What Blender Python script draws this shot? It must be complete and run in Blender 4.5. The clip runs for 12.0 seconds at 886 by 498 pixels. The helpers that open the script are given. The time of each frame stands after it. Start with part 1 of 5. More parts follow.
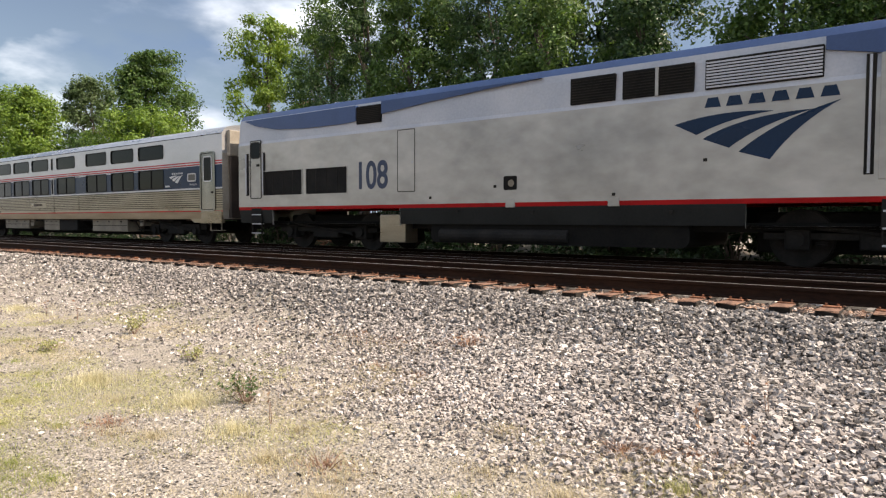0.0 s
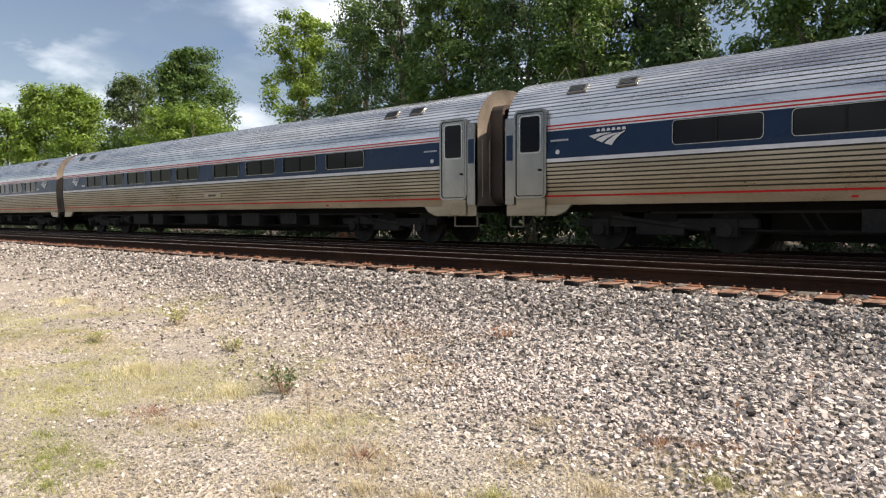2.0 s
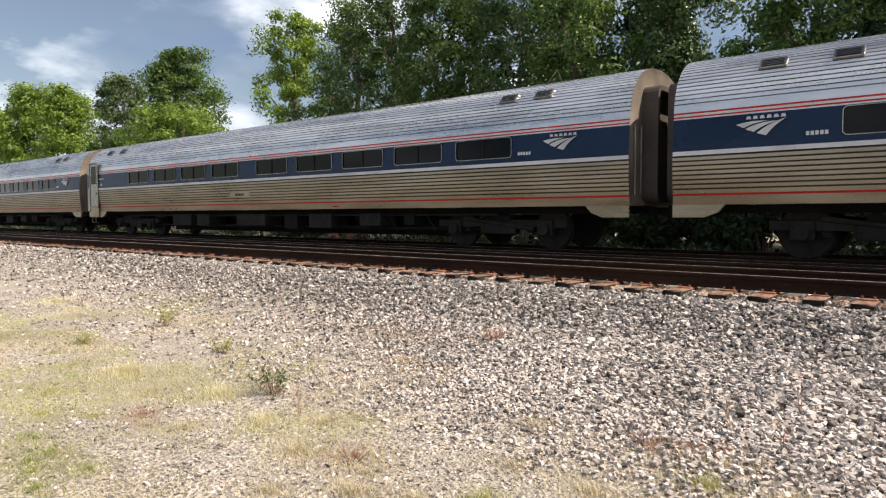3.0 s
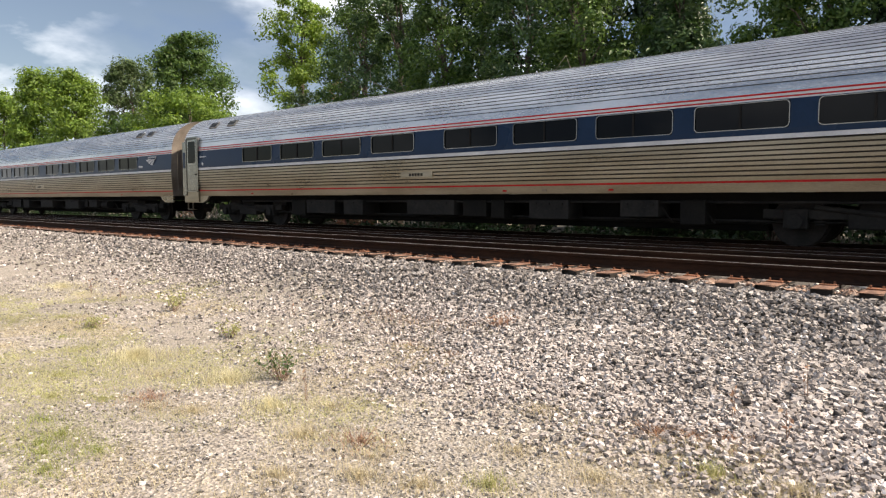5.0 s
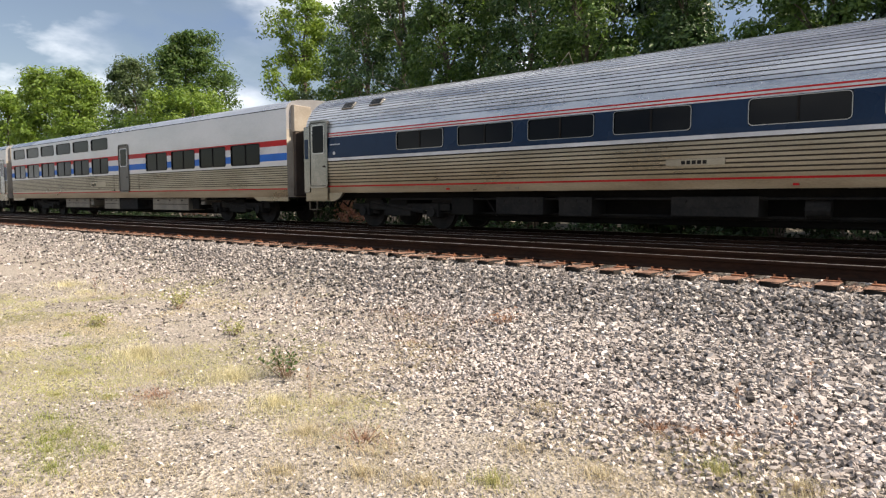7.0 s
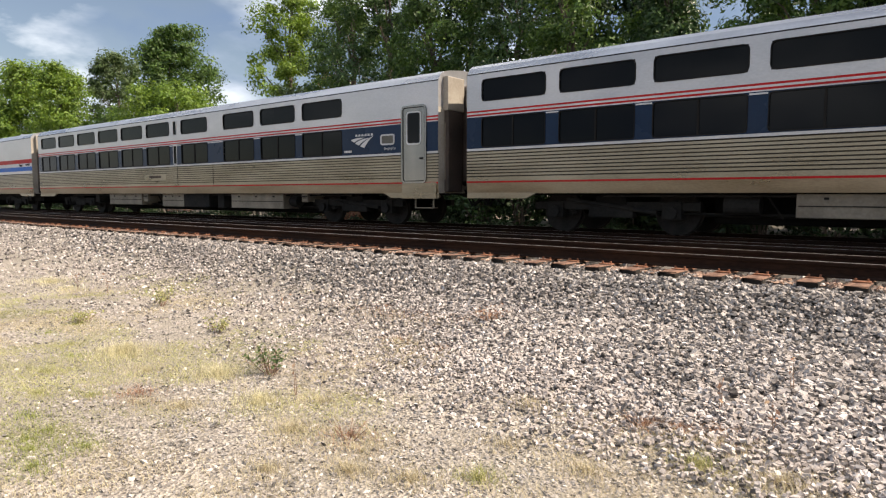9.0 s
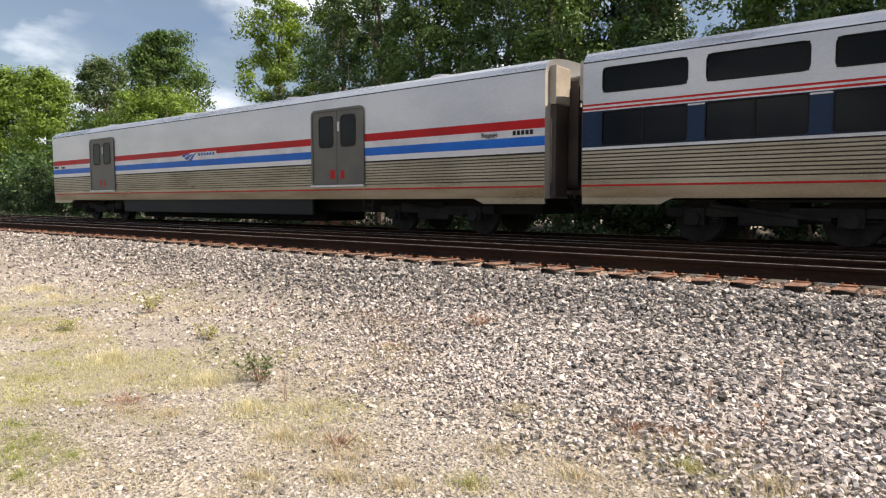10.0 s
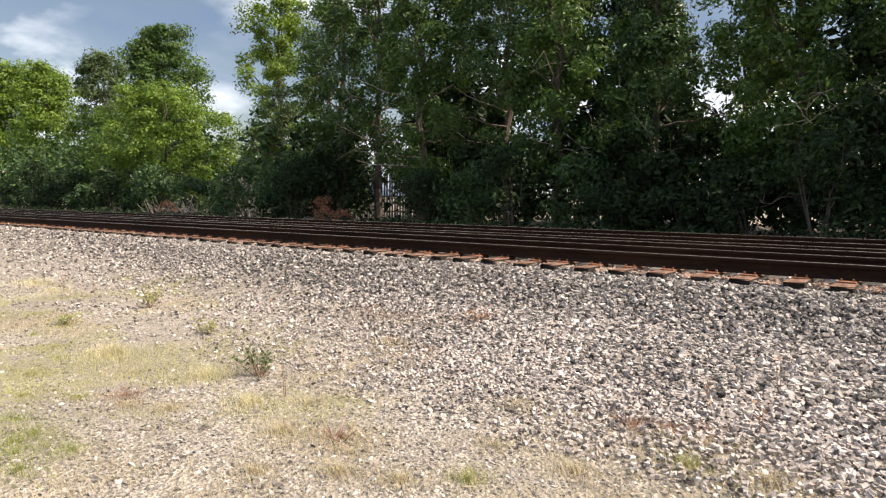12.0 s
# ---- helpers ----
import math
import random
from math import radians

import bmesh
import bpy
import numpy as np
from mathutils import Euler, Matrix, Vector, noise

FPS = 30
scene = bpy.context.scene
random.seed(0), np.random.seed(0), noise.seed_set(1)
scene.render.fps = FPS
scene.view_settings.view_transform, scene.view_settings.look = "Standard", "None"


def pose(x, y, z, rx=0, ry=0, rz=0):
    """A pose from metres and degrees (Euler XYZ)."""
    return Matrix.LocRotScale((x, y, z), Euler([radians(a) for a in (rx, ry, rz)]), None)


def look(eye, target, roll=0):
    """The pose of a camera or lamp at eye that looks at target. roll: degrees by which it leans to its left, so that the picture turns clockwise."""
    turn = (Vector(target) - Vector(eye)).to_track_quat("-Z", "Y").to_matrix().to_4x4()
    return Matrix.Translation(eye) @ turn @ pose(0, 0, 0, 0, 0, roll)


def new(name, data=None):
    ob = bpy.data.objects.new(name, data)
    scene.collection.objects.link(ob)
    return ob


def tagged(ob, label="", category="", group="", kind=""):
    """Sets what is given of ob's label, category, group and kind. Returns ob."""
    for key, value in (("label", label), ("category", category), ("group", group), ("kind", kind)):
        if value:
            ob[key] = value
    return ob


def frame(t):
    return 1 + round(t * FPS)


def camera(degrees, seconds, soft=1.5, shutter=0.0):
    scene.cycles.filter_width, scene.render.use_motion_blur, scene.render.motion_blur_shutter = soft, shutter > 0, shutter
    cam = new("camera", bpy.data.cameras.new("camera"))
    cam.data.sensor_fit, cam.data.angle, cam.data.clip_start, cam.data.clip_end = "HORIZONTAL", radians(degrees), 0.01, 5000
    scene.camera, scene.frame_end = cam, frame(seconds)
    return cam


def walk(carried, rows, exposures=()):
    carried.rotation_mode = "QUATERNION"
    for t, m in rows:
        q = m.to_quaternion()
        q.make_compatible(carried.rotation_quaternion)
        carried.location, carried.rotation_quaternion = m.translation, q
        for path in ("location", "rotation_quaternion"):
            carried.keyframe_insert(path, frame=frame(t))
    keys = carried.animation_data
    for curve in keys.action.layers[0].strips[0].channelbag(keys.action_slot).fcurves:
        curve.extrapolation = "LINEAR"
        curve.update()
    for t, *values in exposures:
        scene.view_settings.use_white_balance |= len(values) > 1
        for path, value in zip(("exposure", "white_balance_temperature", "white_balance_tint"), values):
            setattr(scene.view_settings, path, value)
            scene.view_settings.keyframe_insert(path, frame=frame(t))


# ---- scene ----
cam = camera(68.44, 12.0, soft=1.25)
EYE = (0.0, 0.0, 0.819)
PATH = [
    (0.0, pose(*EYE, 87.531, -0.135, 36.943)),
    (0.5, pose(*EYE, 87.485, 0.140, 37.499)),
    (1.0, pose(*EYE, 87.300, 0.212, 38.604)),
    (1.5, pose(*EYE, 86.985, 0.066, 39.098)),
    (2.0, pose(*EYE, 86.829, 0.350, 39.982)),
    (2.5, pose(*EYE, 87.402, 0.049, 39.390)),
    (3.0, pose(*EYE, 86.936, 0.190, 39.237)),
    (5.0, pose(*EYE, 85.766, -0.092, 39.840)),
    (5.5, pose(*EYE, 86.264, -0.225, 39.861)),
    (6.0, pose(*EYE, 86.133, -0.074, 39.955)),
    (6.5, pose(*EYE, 85.559, 0.149, 40.246)),
    (8.5, pose(*EYE, 85.644, -0.163, 39.127)),
    (9.0, pose(*EYE, 85.248, -0.044, 38.906)),
    (9.5, pose(*EYE, 85.605, -0.275, 38.554)),
    (10.0, pose(*EYE, 85.736, 0.070, 38.029)),
    (10.5, pose(*EYE, 85.909, -0.079, 37.632)),
    (11.0, pose(*EYE, 86.005, -0.219, 37.666)),
    (11.5, pose(*EYE, 85.993, -0.006, 37.618)),
    (12.0, pose(*EYE, 85.327, -0.091, 37.989)),
]
walk(cam, PATH, exposures=[(0.0, 0.71, 7300, 15), (12.0, 0.71, 7300, 15)])

# ---------------- light ----------------
SUN_EL, SUN_AZ = 47.0, 28.0     # degrees; azimuth counted from +x towards +y
world = bpy.data.worlds.new("world")
scene.world = world
world.use_nodes = True
wn, wl = world.node_tree.nodes, world.node_tree.links
wn.clear()
w_out = wn.new("ShaderNodeOutputWorld")
w_bg = wn.new("ShaderNodeBackground")
w_bg.inputs["Strength"].default_value = 0.076
w_sky = wn.new("ShaderNodeTexSky")
w_sky.sky_type = "NISHITA"
w_sky.sun_disc = False
w_sky.sun_elevation = radians(SUN_EL)
w_sky.sun_rotation = radians(90.0 - SUN_AZ)
w_tc = wn.new("ShaderNodeTexCoord")
w_map = wn.new("ShaderNodeMapping")
w_map.inputs["Scale"].default_value = (1.0, 1.0, 2.4)
w_map.inputs["Location"].default_value = (0.35, 0.15, 0.4)
wl.new(w_tc.outputs["Generated"], w_map.inputs["Vector"])
w_n1 = wn.new("ShaderNodeTexNoise")
w_n1.inputs["Scale"].default_value = 2.3
w_n1.inputs["Detail"].default_value = 7.0
w_n1.inputs["Roughness"].default_value = 0.55
w_n2 = wn.new("ShaderNodeTexNoise")
w_n2.inputs["Scale"].default_value = 3.6
w_n2.inputs["Detail"].default_value = 6.0
for n in (w_n1, w_n2):
    wl.new(w_map.outputs["Vector"], n.inputs["Vector"])
w_cover = wn.new("ShaderNodeValToRGB")
w_cover.color_ramp.elements[0].position = 0.44
w_cover.color_ramp.elements[1].position = 0.58
wl.new(w_n1.outputs["Fac"], w_cover.inputs["Fac"])
w_tone = wn.new("ShaderNodeValToRGB")
w_tone.color_ramp.elements[0].position = 0.40
w_tone.color_ramp.elements[0].color = (1.7, 2.8, 4.8, 1)
w_tone.color_ramp.elements[1].position = 0.62
w_tone.color_ramp.elements[1].color = (12.5, 14.0, 15.5, 1)
wl.new(w_n2.outputs["Fac"], w_tone.inputs["Fac"])
w_mix = wn.new("ShaderNodeMix")
w_mix.data_type = "RGBA"
wl.new(w_cover.outputs["Color"], w_mix.inputs["Factor"])
wl.new(w_sky.outputs["Color"], w_mix.inputs[6])
wl.new(w_tone.outputs["Color"], w_mix.inputs[7])
wl.new(w_mix.outputs[2], w_bg.inputs["Color"])
wl.new(w_bg.outputs["Background"], w_out.inputs["Surface"])

sun = new("sun", bpy.data.lights.new("sun", "SUN"))
sun.data.energy = 5.0
sun.data.angle = radians(0.5)
sun.data.color = (1.0, 0.92, 0.80)
sun.matrix_basis = look((math.cos(radians(SUN_AZ)) * math.cos(radians(SUN_EL)) * 90,
                         math.sin(radians(SUN_AZ)) * math.cos(radians(SUN_EL)) * 90,
                         math.sin(radians(SUN_EL)) * 90), (0, 0, 0))

# ---------------- plan ----------------
FAR_Y = 14.085          # middle of the track the train runs on, rail tops at z = 0
NEAR_Y = 9.45           # middle of the empty track, rail tops at NEAR_Z
NEAR_Z = 0.03
RAIL_H = 0.18


def train_at(t):
    """Where the coupling behind the locomotive is at t seconds."""
    u = t - 0.0058
    return -16.69 + 30.178 * u - 0.0575 * u * u + 0.945 * (u / 6 - 1) ** 3

# ---------------- tools ----------------
def ramp_mat(name, c1, c2, scale=3.0, rough=0.6, metal=0.0, fine=60.0, bump=0.0, stretch=(1, 1, 1), spread=0.18, rough_var=0.1, spec=0.5):
    """A surface between two colours, by a coarse and a fine noise, with fine relief."""
    m = bpy.data.materials.new(name)
    m.use_nodes = True
    nt, n, l = m.node_tree, m.node_tree.nodes, m.node_tree.links
    b = n["Principled BSDF"]
    tc, mp = n.new("ShaderNodeTexCoord"), n.new("ShaderNodeMapping")
    mp.inputs["Scale"].default_value = stretch
    l.new(tc.outputs["Object"], mp.inputs["Vector"])
    a, f = n.new("ShaderNodeTexNoise"), n.new("ShaderNodeTexNoise")
    a.inputs["Scale"].default_value, f.inputs["Scale"].default_value = scale, fine
    a.inputs["Detail"].default_value, f.inputs["Detail"].default_value = 5.0, 3.0
    l.new(mp.outputs["Vector"], a.inputs["Vector"])
    l.new(mp.outputs["Vector"], f.inputs["Vector"])
    add = n.new("ShaderNodeMath")
    add.operation = "MULTIPLY_ADD"
    add.inputs[1].default_value = 0.35
    l.new(f.outputs["Fac"], add.inputs[0])
    l.new(a.outputs["Fac"], add.inputs[2])
    r = n.new("ShaderNodeValToRGB")
    r.color_ramp.elements[0].position, r.color_ramp.elements[1].position = 0.675 - spread, 0.675 + spread
    r.color_ramp.elements[0].color, r.color_ramp.elements[1].color = (*c1, 1), (*c2, 1)
    l.new(add.outputs[0], r.inputs["Fac"])
    l.new(r.outputs["Color"], b.inputs["Base Color"])
    rr = n.new("ShaderNodeMapRange")
    rr.inputs["From Min"].default_value, rr.inputs["From Max"].default_value = 0.3, 0.7
    rr.inputs["To Min"].default_value, rr.inputs["To Max"].default_value = max(rough - rough_var, 0.02), min(rough + rough_var, 1.0)
    l.new(a.outputs["Fac"], rr.inputs["Value"])
    l.new(rr.outputs["Result"], b.inputs["Roughness"])
    b.inputs["Metallic"].default_value = metal
    b.inputs["Specular IOR Level"].default_value = spec
    if bump:
        bp = n.new("ShaderNodeBump")
        bp.inputs["Strength"].default_value, bp.inputs["Distance"].default_value = bump, 0.02
        l.new(f.outputs["Fac"], bp.inputs["Height"])
        l.new(bp.outputs["Normal"], b.inputs["Normal"])
    return m


def island_mat(name, cols, rough=0.8, translucent=0.0, spec=0.3, bump=0.0, metal=0.0):
    """A colour of its own for each loose piece of a mesh; leaves let light through."""
    m = bpy.data.materials.new(name)
    m.use_nodes = True
    n, l = m.node_tree.nodes, m.node_tree.links
    b = n["Principled BSDF"]
    g = n.new("ShaderNodeNewGeometry")
    r = n.new("ShaderNodeValToRGB")
    els = r.color_ramp.elements
    while len(els) < len(cols):
        els.new(0.5)
    for i, c in enumerate(cols):
        els[i].position = i / (len(cols) - 1)
        els[i].color = (*c, 1)
    l.new(g.outputs["Random Per Island"], r.inputs["Fac"])
    b.inputs["Roughness"].default_value = rough
    b.inputs["Specular IOR Level"].default_value = spec
    b.inputs["Metallic"].default_value = metal
    tc = n.new("ShaderNodeTexCoord")
    v = n.new("ShaderNodeTexNoise")
    v.inputs["Scale"].default_value = 0.8 if translucent else 14.0
    v.inputs["Detail"].default_value = 4.0
    l.new(tc.outputs["Object"], v.inputs["Vector"])
    hs = n.new("ShaderNodeHueSaturation")
    mr = n.new("ShaderNodeMapRange")
    mr.inputs["From Min"].default_value, mr.inputs["From Max"].default_value = 0.3, 0.7
    mr.inputs["To Min"].default_value, mr.inputs["To Max"].default_value = 0.72, 1.25
    l.new(v.outputs["Fac"], mr.inputs["Value"])
    l.new(mr.outputs["Result"], hs.inputs["Value"])
    l.new(r.outputs["Color"], hs.inputs["Color"])
    l.new(hs.outputs["Color"], b.inputs["Base Color"])
    if bump:
        v2 = n.new("ShaderNodeTexNoise")
        v2.inputs["Scale"].default_value = 90.0
        l.new(tc.outputs["Object"], v2.inputs["Vector"])
        bp = n.new("ShaderNodeBump")
        bp.inputs["Strength"].default_value, bp.inputs["Distance"].default_value = bump, 0.01
        l.new(v2.outputs["Fac"], bp.inputs["Height"])
        l.new(bp.outputs["Normal"], b.inputs["Normal"])
    if translucent:
        t, mx = n.new("ShaderNodeBsdfTranslucent"), n.new("ShaderNodeMixShader")
        tint = n.new("ShaderNodeHueSaturation")
        tint.inputs["Hue"].default_value, tint.inputs["Saturation"].default_value, tint.inputs["Value"].default_value = 0.48, 1.1, 1.5
        l.new(hs.outputs["Color"], tint.inputs["Color"])
        l.new(tint.outputs["Color"], t.inputs["Color"])
        mx.inputs["Fac"].default_value = translucent
        l.new(b.outputs["BSDF"], mx.inputs[1])
        l.new(t.outputs["BSDF"], mx.inputs[2])
        l.new(mx.outputs["Shader"], n["Material Output"].inputs["Surface"])
    return m


def mesh_of(name, verts, faces, mats, mi=None, smooth=False):
    me = bpy.data.meshes.new(name)
    me.from_pydata([tuple(v) for v in verts], [], [tuple(f) for f in faces])
    for m in mats if isinstance(mats, (list, tuple)) else [mats]:
        me.materials.append(m)
    if mi is not None:
        me.polygons.foreach_set("material_index", mi)
    if smooth:
        me.polygons.foreach_set("use_smooth", [True] * len(me.polygons))
    me.update()
    return me


def part(name, bm, mats, parent=None, label="", smooth=False):
    """Links a bmesh, or a ready mesh, as one object under a thing or a part."""
    if isinstance(bm, bmesh.types.BMesh):
        me = bpy.data.meshes.new(name)
        bmesh.ops.recalc_face_normals(bm, faces=bm.faces)
        bm.to_mesh(me)
        bm.free()
        for m in mats if isinstance(mats, (list, tuple)) else [mats]:
            me.materials.append(m)
        if smooth:
            me.polygons.foreach_set("use_smooth", [True] * len(me.polygons))
    else:
        me = bm
    ob = new(name, me)
    ob.parent = parent
    if label:
        ob["label"] = label
    return ob


def box(bm, x0, x1, y0, y1, z0, z1, bevel=0.0, mi=0):
    r = bmesh.ops.create_cube(bm, size=1.0, matrix=Matrix.LocRotScale(((x0 + x1) / 2, (y0 + y1) / 2, (z0 + z1) / 2), None, (abs(x1 - x0), abs(y1 - y0), abs(z1 - z0))))
    fs = {f for v in r["verts"] for f in v.link_faces}
    for f in fs:
        f.material_index = mi
    if bevel:
        es = list({e for v in r["verts"] for e in v.link_edges})
        bmesh.ops.bevel(bm, geom=es, offset=bevel, segments=2, affect="EDGES", profile=0.5)
    return bm


def cyl(bm, p, q, r1, r2=None, n=12):
    """A rod from p to q."""
    p, q = Vector(p), Vector(q)
    m = Matrix.Translation((p + q) / 2) @ (q - p).to_track_quat("Z", "Y").to_matrix().to_4x4()
    bmesh.ops.create_cone(bm, cap_ends=True, segments=n, radius1=r1, radius2=r1 if r2 is None else r2, depth=(q - p).length, matrix=m)
    return bm


def prism(bm, pts, y0, y1, mi=0):
    """A plate of the outline pts (x, z), from y0 to y1."""
    a = [bm.verts.new((x, y0, z)) for x, z in pts]
    b = [bm.verts.new((x, y1, z)) for x, z in pts]
    fs = [bm.faces.new(a), bm.faces.new(b[::-1])]
    for i in range(len(pts)):
        fs.append(bm.faces.new((a[i], b[i], b[i - 1], a[i - 1])))
    for f in fs:
        f.material_index = mi
    return bm


def rounded(x0, x1, z0, z1, r, n=4):
    out = []
    for cx, cz, a0 in ((x1 - r, z1 - r, 0), (x0 + r, z1 - r, 90), (x0 + r, z0 + r, 180), (x1 - r, z0 + r, 270)):
        for i in range(n + 1):
            a = radians(a0 + 90 * i / n)
            out.append((cx + r * math.cos(a), cz + r * math.sin(a)))
    return out


def ring(bm, x0, x1, z0, z1, w, r, y0, y1, mi=0):
    """A frame with rounded corners round the opening x0..x1, z0..z1."""
    o, i = rounded(x0 - w, x1 + w, z0 - w, z1 + w, r + w), rounded(x0, x1, z0, z1, r)
    k = len(o)
    lay = [[bm.verts.new((x, y, z)) for x, z in c] for c, y in ((o, y0), (i, y0), (i, y1), (o, y1))]
    for j in range(k):
        for s in range(4):
            f = bm.faces.new((lay[s][j - 1], lay[s][j], lay[(s + 1) % 4][j], lay[(s + 1) % 4][j - 1]))
            f.material_index = mi
    return bm

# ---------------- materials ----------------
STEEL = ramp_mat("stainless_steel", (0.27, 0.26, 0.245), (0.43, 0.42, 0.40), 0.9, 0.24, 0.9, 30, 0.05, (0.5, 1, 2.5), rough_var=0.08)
# paler copy of the steel: sky brightness put into the roof's colour
ROOF_STEEL = ramp_mat("sky_paled_roof_steel", (0.42, 0.42, 0.43), (0.66, 0.66, 0.67), 0.9, 0.28, 0.88, 30, 0.05, (0.5, 1, 2.5), rough_var=0.08)
DOOR_STEEL = ramp_mat("brushed_door_steel", (0.15, 0.147, 0.135), (0.27, 0.265, 0.245), 0.8, 0.22, 0.92, 40, 0.03, (2, 1, 0.6), rough_var=0.06)
DUSTY = ramp_mat("dust_filmed_fluted_steel", (0.19, 0.165, 0.122), (0.34, 0.305, 0.235), 0.9, 0.33, 0.8, 30, 0.05, (0.5, 1, 2.5), rough_var=0.08)
# near-black groove strips, the shade of the flutes put into the colour
GROOVE_SHADE = ramp_mat("shade_dark_groove", (0.020, 0.018, 0.014), (0.055, 0.048, 0.038), 0.9, 0.7, 0.2, 30, 0.05, spec=0.2)
SATIN = ramp_mat("satin_steel_sheet", (0.41, 0.41, 0.42), (0.55, 0.55, 0.56), 0.7, 0.38, 0.75, 25, 0.03, (0.6, 1, 1.5), rough_var=0.08)
SILVER = ramp_mat("silver_paint", (0.27, 0.262, 0.24), (0.48, 0.47, 0.44), 0.45, 0.36, 0.40, 3.5, 0.0, (0.7, 1, 1.2), spread=0.2)
PALE = ramp_mat("pale_silver_paint", (0.34, 0.36, 0.40), (0.47, 0.48, 0.51), 0.6, 0.4, 0.3, 20, 0.02)
BLUE = ramp_mat("dark_blue_paint", (0.004, 0.017, 0.045), (0.007, 0.025, 0.062), 0.8, 0.3, 0.0, 20, 0.02, spec=0.18)
ROOF_BLUE = ramp_mat("roof_blue_paint", (0.02, 0.05, 0.14), (0.035, 0.075, 0.19), 0.8, 0.4, 0.0, 20, 0.02)
BRIGHT_BLUE = ramp_mat("bright_blue_stripe", (0.001, 0.095, 0.40), (0.003, 0.125, 0.50), 1.2, 0.45, 0.0, 20, spec=0.2)
RED = ramp_mat("red_stripe", (0.31, 0.006, 0.008), (0.44, 0.010, 0.012), 1.5, 0.5, 0.0, 20, spec=0.2)
WHITE = ramp_mat("white_stripe", (0.42, 0.43, 0.44), (0.60, 0.61, 0.62), 1.3, 0.45, 0.0, 25)
CREAM = ramp_mat("dusty_cream_paint", (0.26, 0.23, 0.19), (0.40, 0.37, 0.32), 1.4, 0.55, 0.0, 20, 0.05)
END_PAINT = ramp_mat("grimy_beige_end_paint", (0.10, 0.082, 0.066), (0.21, 0.18, 0.15), 1.6, 0.6, 0.1, 20, 0.08)
BROWN = ramp_mat("dark_brown_end_sheet", (0.030, 0.022, 0.018), (0.075, 0.055, 0.045), 1.1, 0.7, 0.0, 20, 0.1)
DARK = ramp_mat("sooty_underframe", (0.006, 0.006, 0.006), (0.016, 0.015, 0.013), 1.5, 0.85, 0.0, 20, 0.15, spec=0.12)
DARK2 = ramp_mat("dusty_dark_box", (0.010, 0.010, 0.010), (0.030, 0.028, 0.025), 1.7, 0.8, 0.0, 20, 0.1, spec=0.15)
TANBOX = ramp_mat("dusty_steel_box", (0.15, 0.128, 0.098), (0.28, 0.245, 0.19), 1.7, 0.6, 0.2, 20, 0.1)
SKIRT = ramp_mat("dark_green_grey_skirt", (0.009, 0.011, 0.011), (0.018, 0.020, 0.019), 1.2, 0.6, 0.0, 20, 0.05, spec=0.2)
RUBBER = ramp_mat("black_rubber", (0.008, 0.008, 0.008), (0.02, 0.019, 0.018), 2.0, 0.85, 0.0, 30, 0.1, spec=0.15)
DOOR_GREY = ramp_mat("olive_grey_door_paint", (0.058, 0.057, 0.048), (0.105, 0.102, 0.086), 1.4, 0.5, 0.0, 20, 0.05)
WHEEL = ramp_mat("worn_wheel_steel", (0.012, 0.011, 0.010), (0.035, 0.03, 0.027), 3.0, 0.7, 0.0, 30, 0.1, spec=0.15)
RAIL = ramp_mat("rusty_rail", (0.012, 0.006, 0.004), (0.036, 0.018, 0.011), 2.5, 0.9, 0.0, 40, 0.2, (0.3, 1, 1), spec=0.15)
RAIL_TOP = ramp_mat("polished_rail_head", (0.36, 0.335, 0.32), (0.54, 0.51, 0.49), 1.5, 0.45, 0.7, 30, 0.0, (0.1, 1, 1))
TIE = ramp_mat("weathered_tie_wood", (0.11, 0.055, 0.036), (0.27, 0.15, 0.10), 2.2, 0.85, 0.0, 30, 0.5, (8, 1, 8))
PLATE = ramp_mat("rusty_tie_plate", (0.20, 0.085, 0.045), (0.34, 0.15, 0.085), 6.0, 0.8, 0.3, 50, 0.3)
# creosoted tie ends and sides, with their shadow put into the colour
SHADED_CREOSOTE = ramp_mat("shadow_black_tie_faces", (0.006, 0.005, 0.004), (0.022, 0.016, 0.012), 6.0, 0.9, 0.0, 40, 0.4)
BARK = ramp_mat("grey_brown_bark", (0.045, 0.036, 0.028), (0.13, 0.105, 0.085), 3.0, 0.9, 0.0, 20, 0.5, (1, 1, 0.25))
PALE_BARK = ramp_mat("pale_dead_wood", (0.20, 0.17, 0.14), (0.38, 0.34, 0.29), 3.0, 0.9, 0.0, 20, 0.4, (1, 1, 0.3))
LEAF_DARK = island_mat("dark_green_leaves", ((0.024, 0.058, 0.022), (0.046, 0.098, 0.032), (0.085, 0.150, 0.048)), 0.42, 0.24, 0.35)
# undergrowth leaves: the wood's shade is put into this darker green
LEAF_SHADED = island_mat("shade_painted_leaves", ((0.009, 0.022, 0.009), (0.018, 0.038, 0.014), (0.034, 0.062, 0.022)), 0.55, 0.24, 0.2)
LEAF_MID = island_mat("green_leaves", ((0.032, 0.074, 0.018), (0.062, 0.126, 0.028), (0.105, 0.180, 0.042)), 0.5, 0.32, 0.4)
LEAF_LIGHT = island_mat("yellow_green_leaves", ((0.070, 0.135, 0.022), (0.130, 0.220, 0.034), (0.205, 0.310, 0.058)), 0.5, 0.34, 0.4)
LEAF_OLIVE = island_mat("olive_leaves", ((0.055, 0.095, 0.034), (0.085, 0.135, 0.052), (0.130, 0.185, 0.080)), 0.55, 0.28, 0.4)
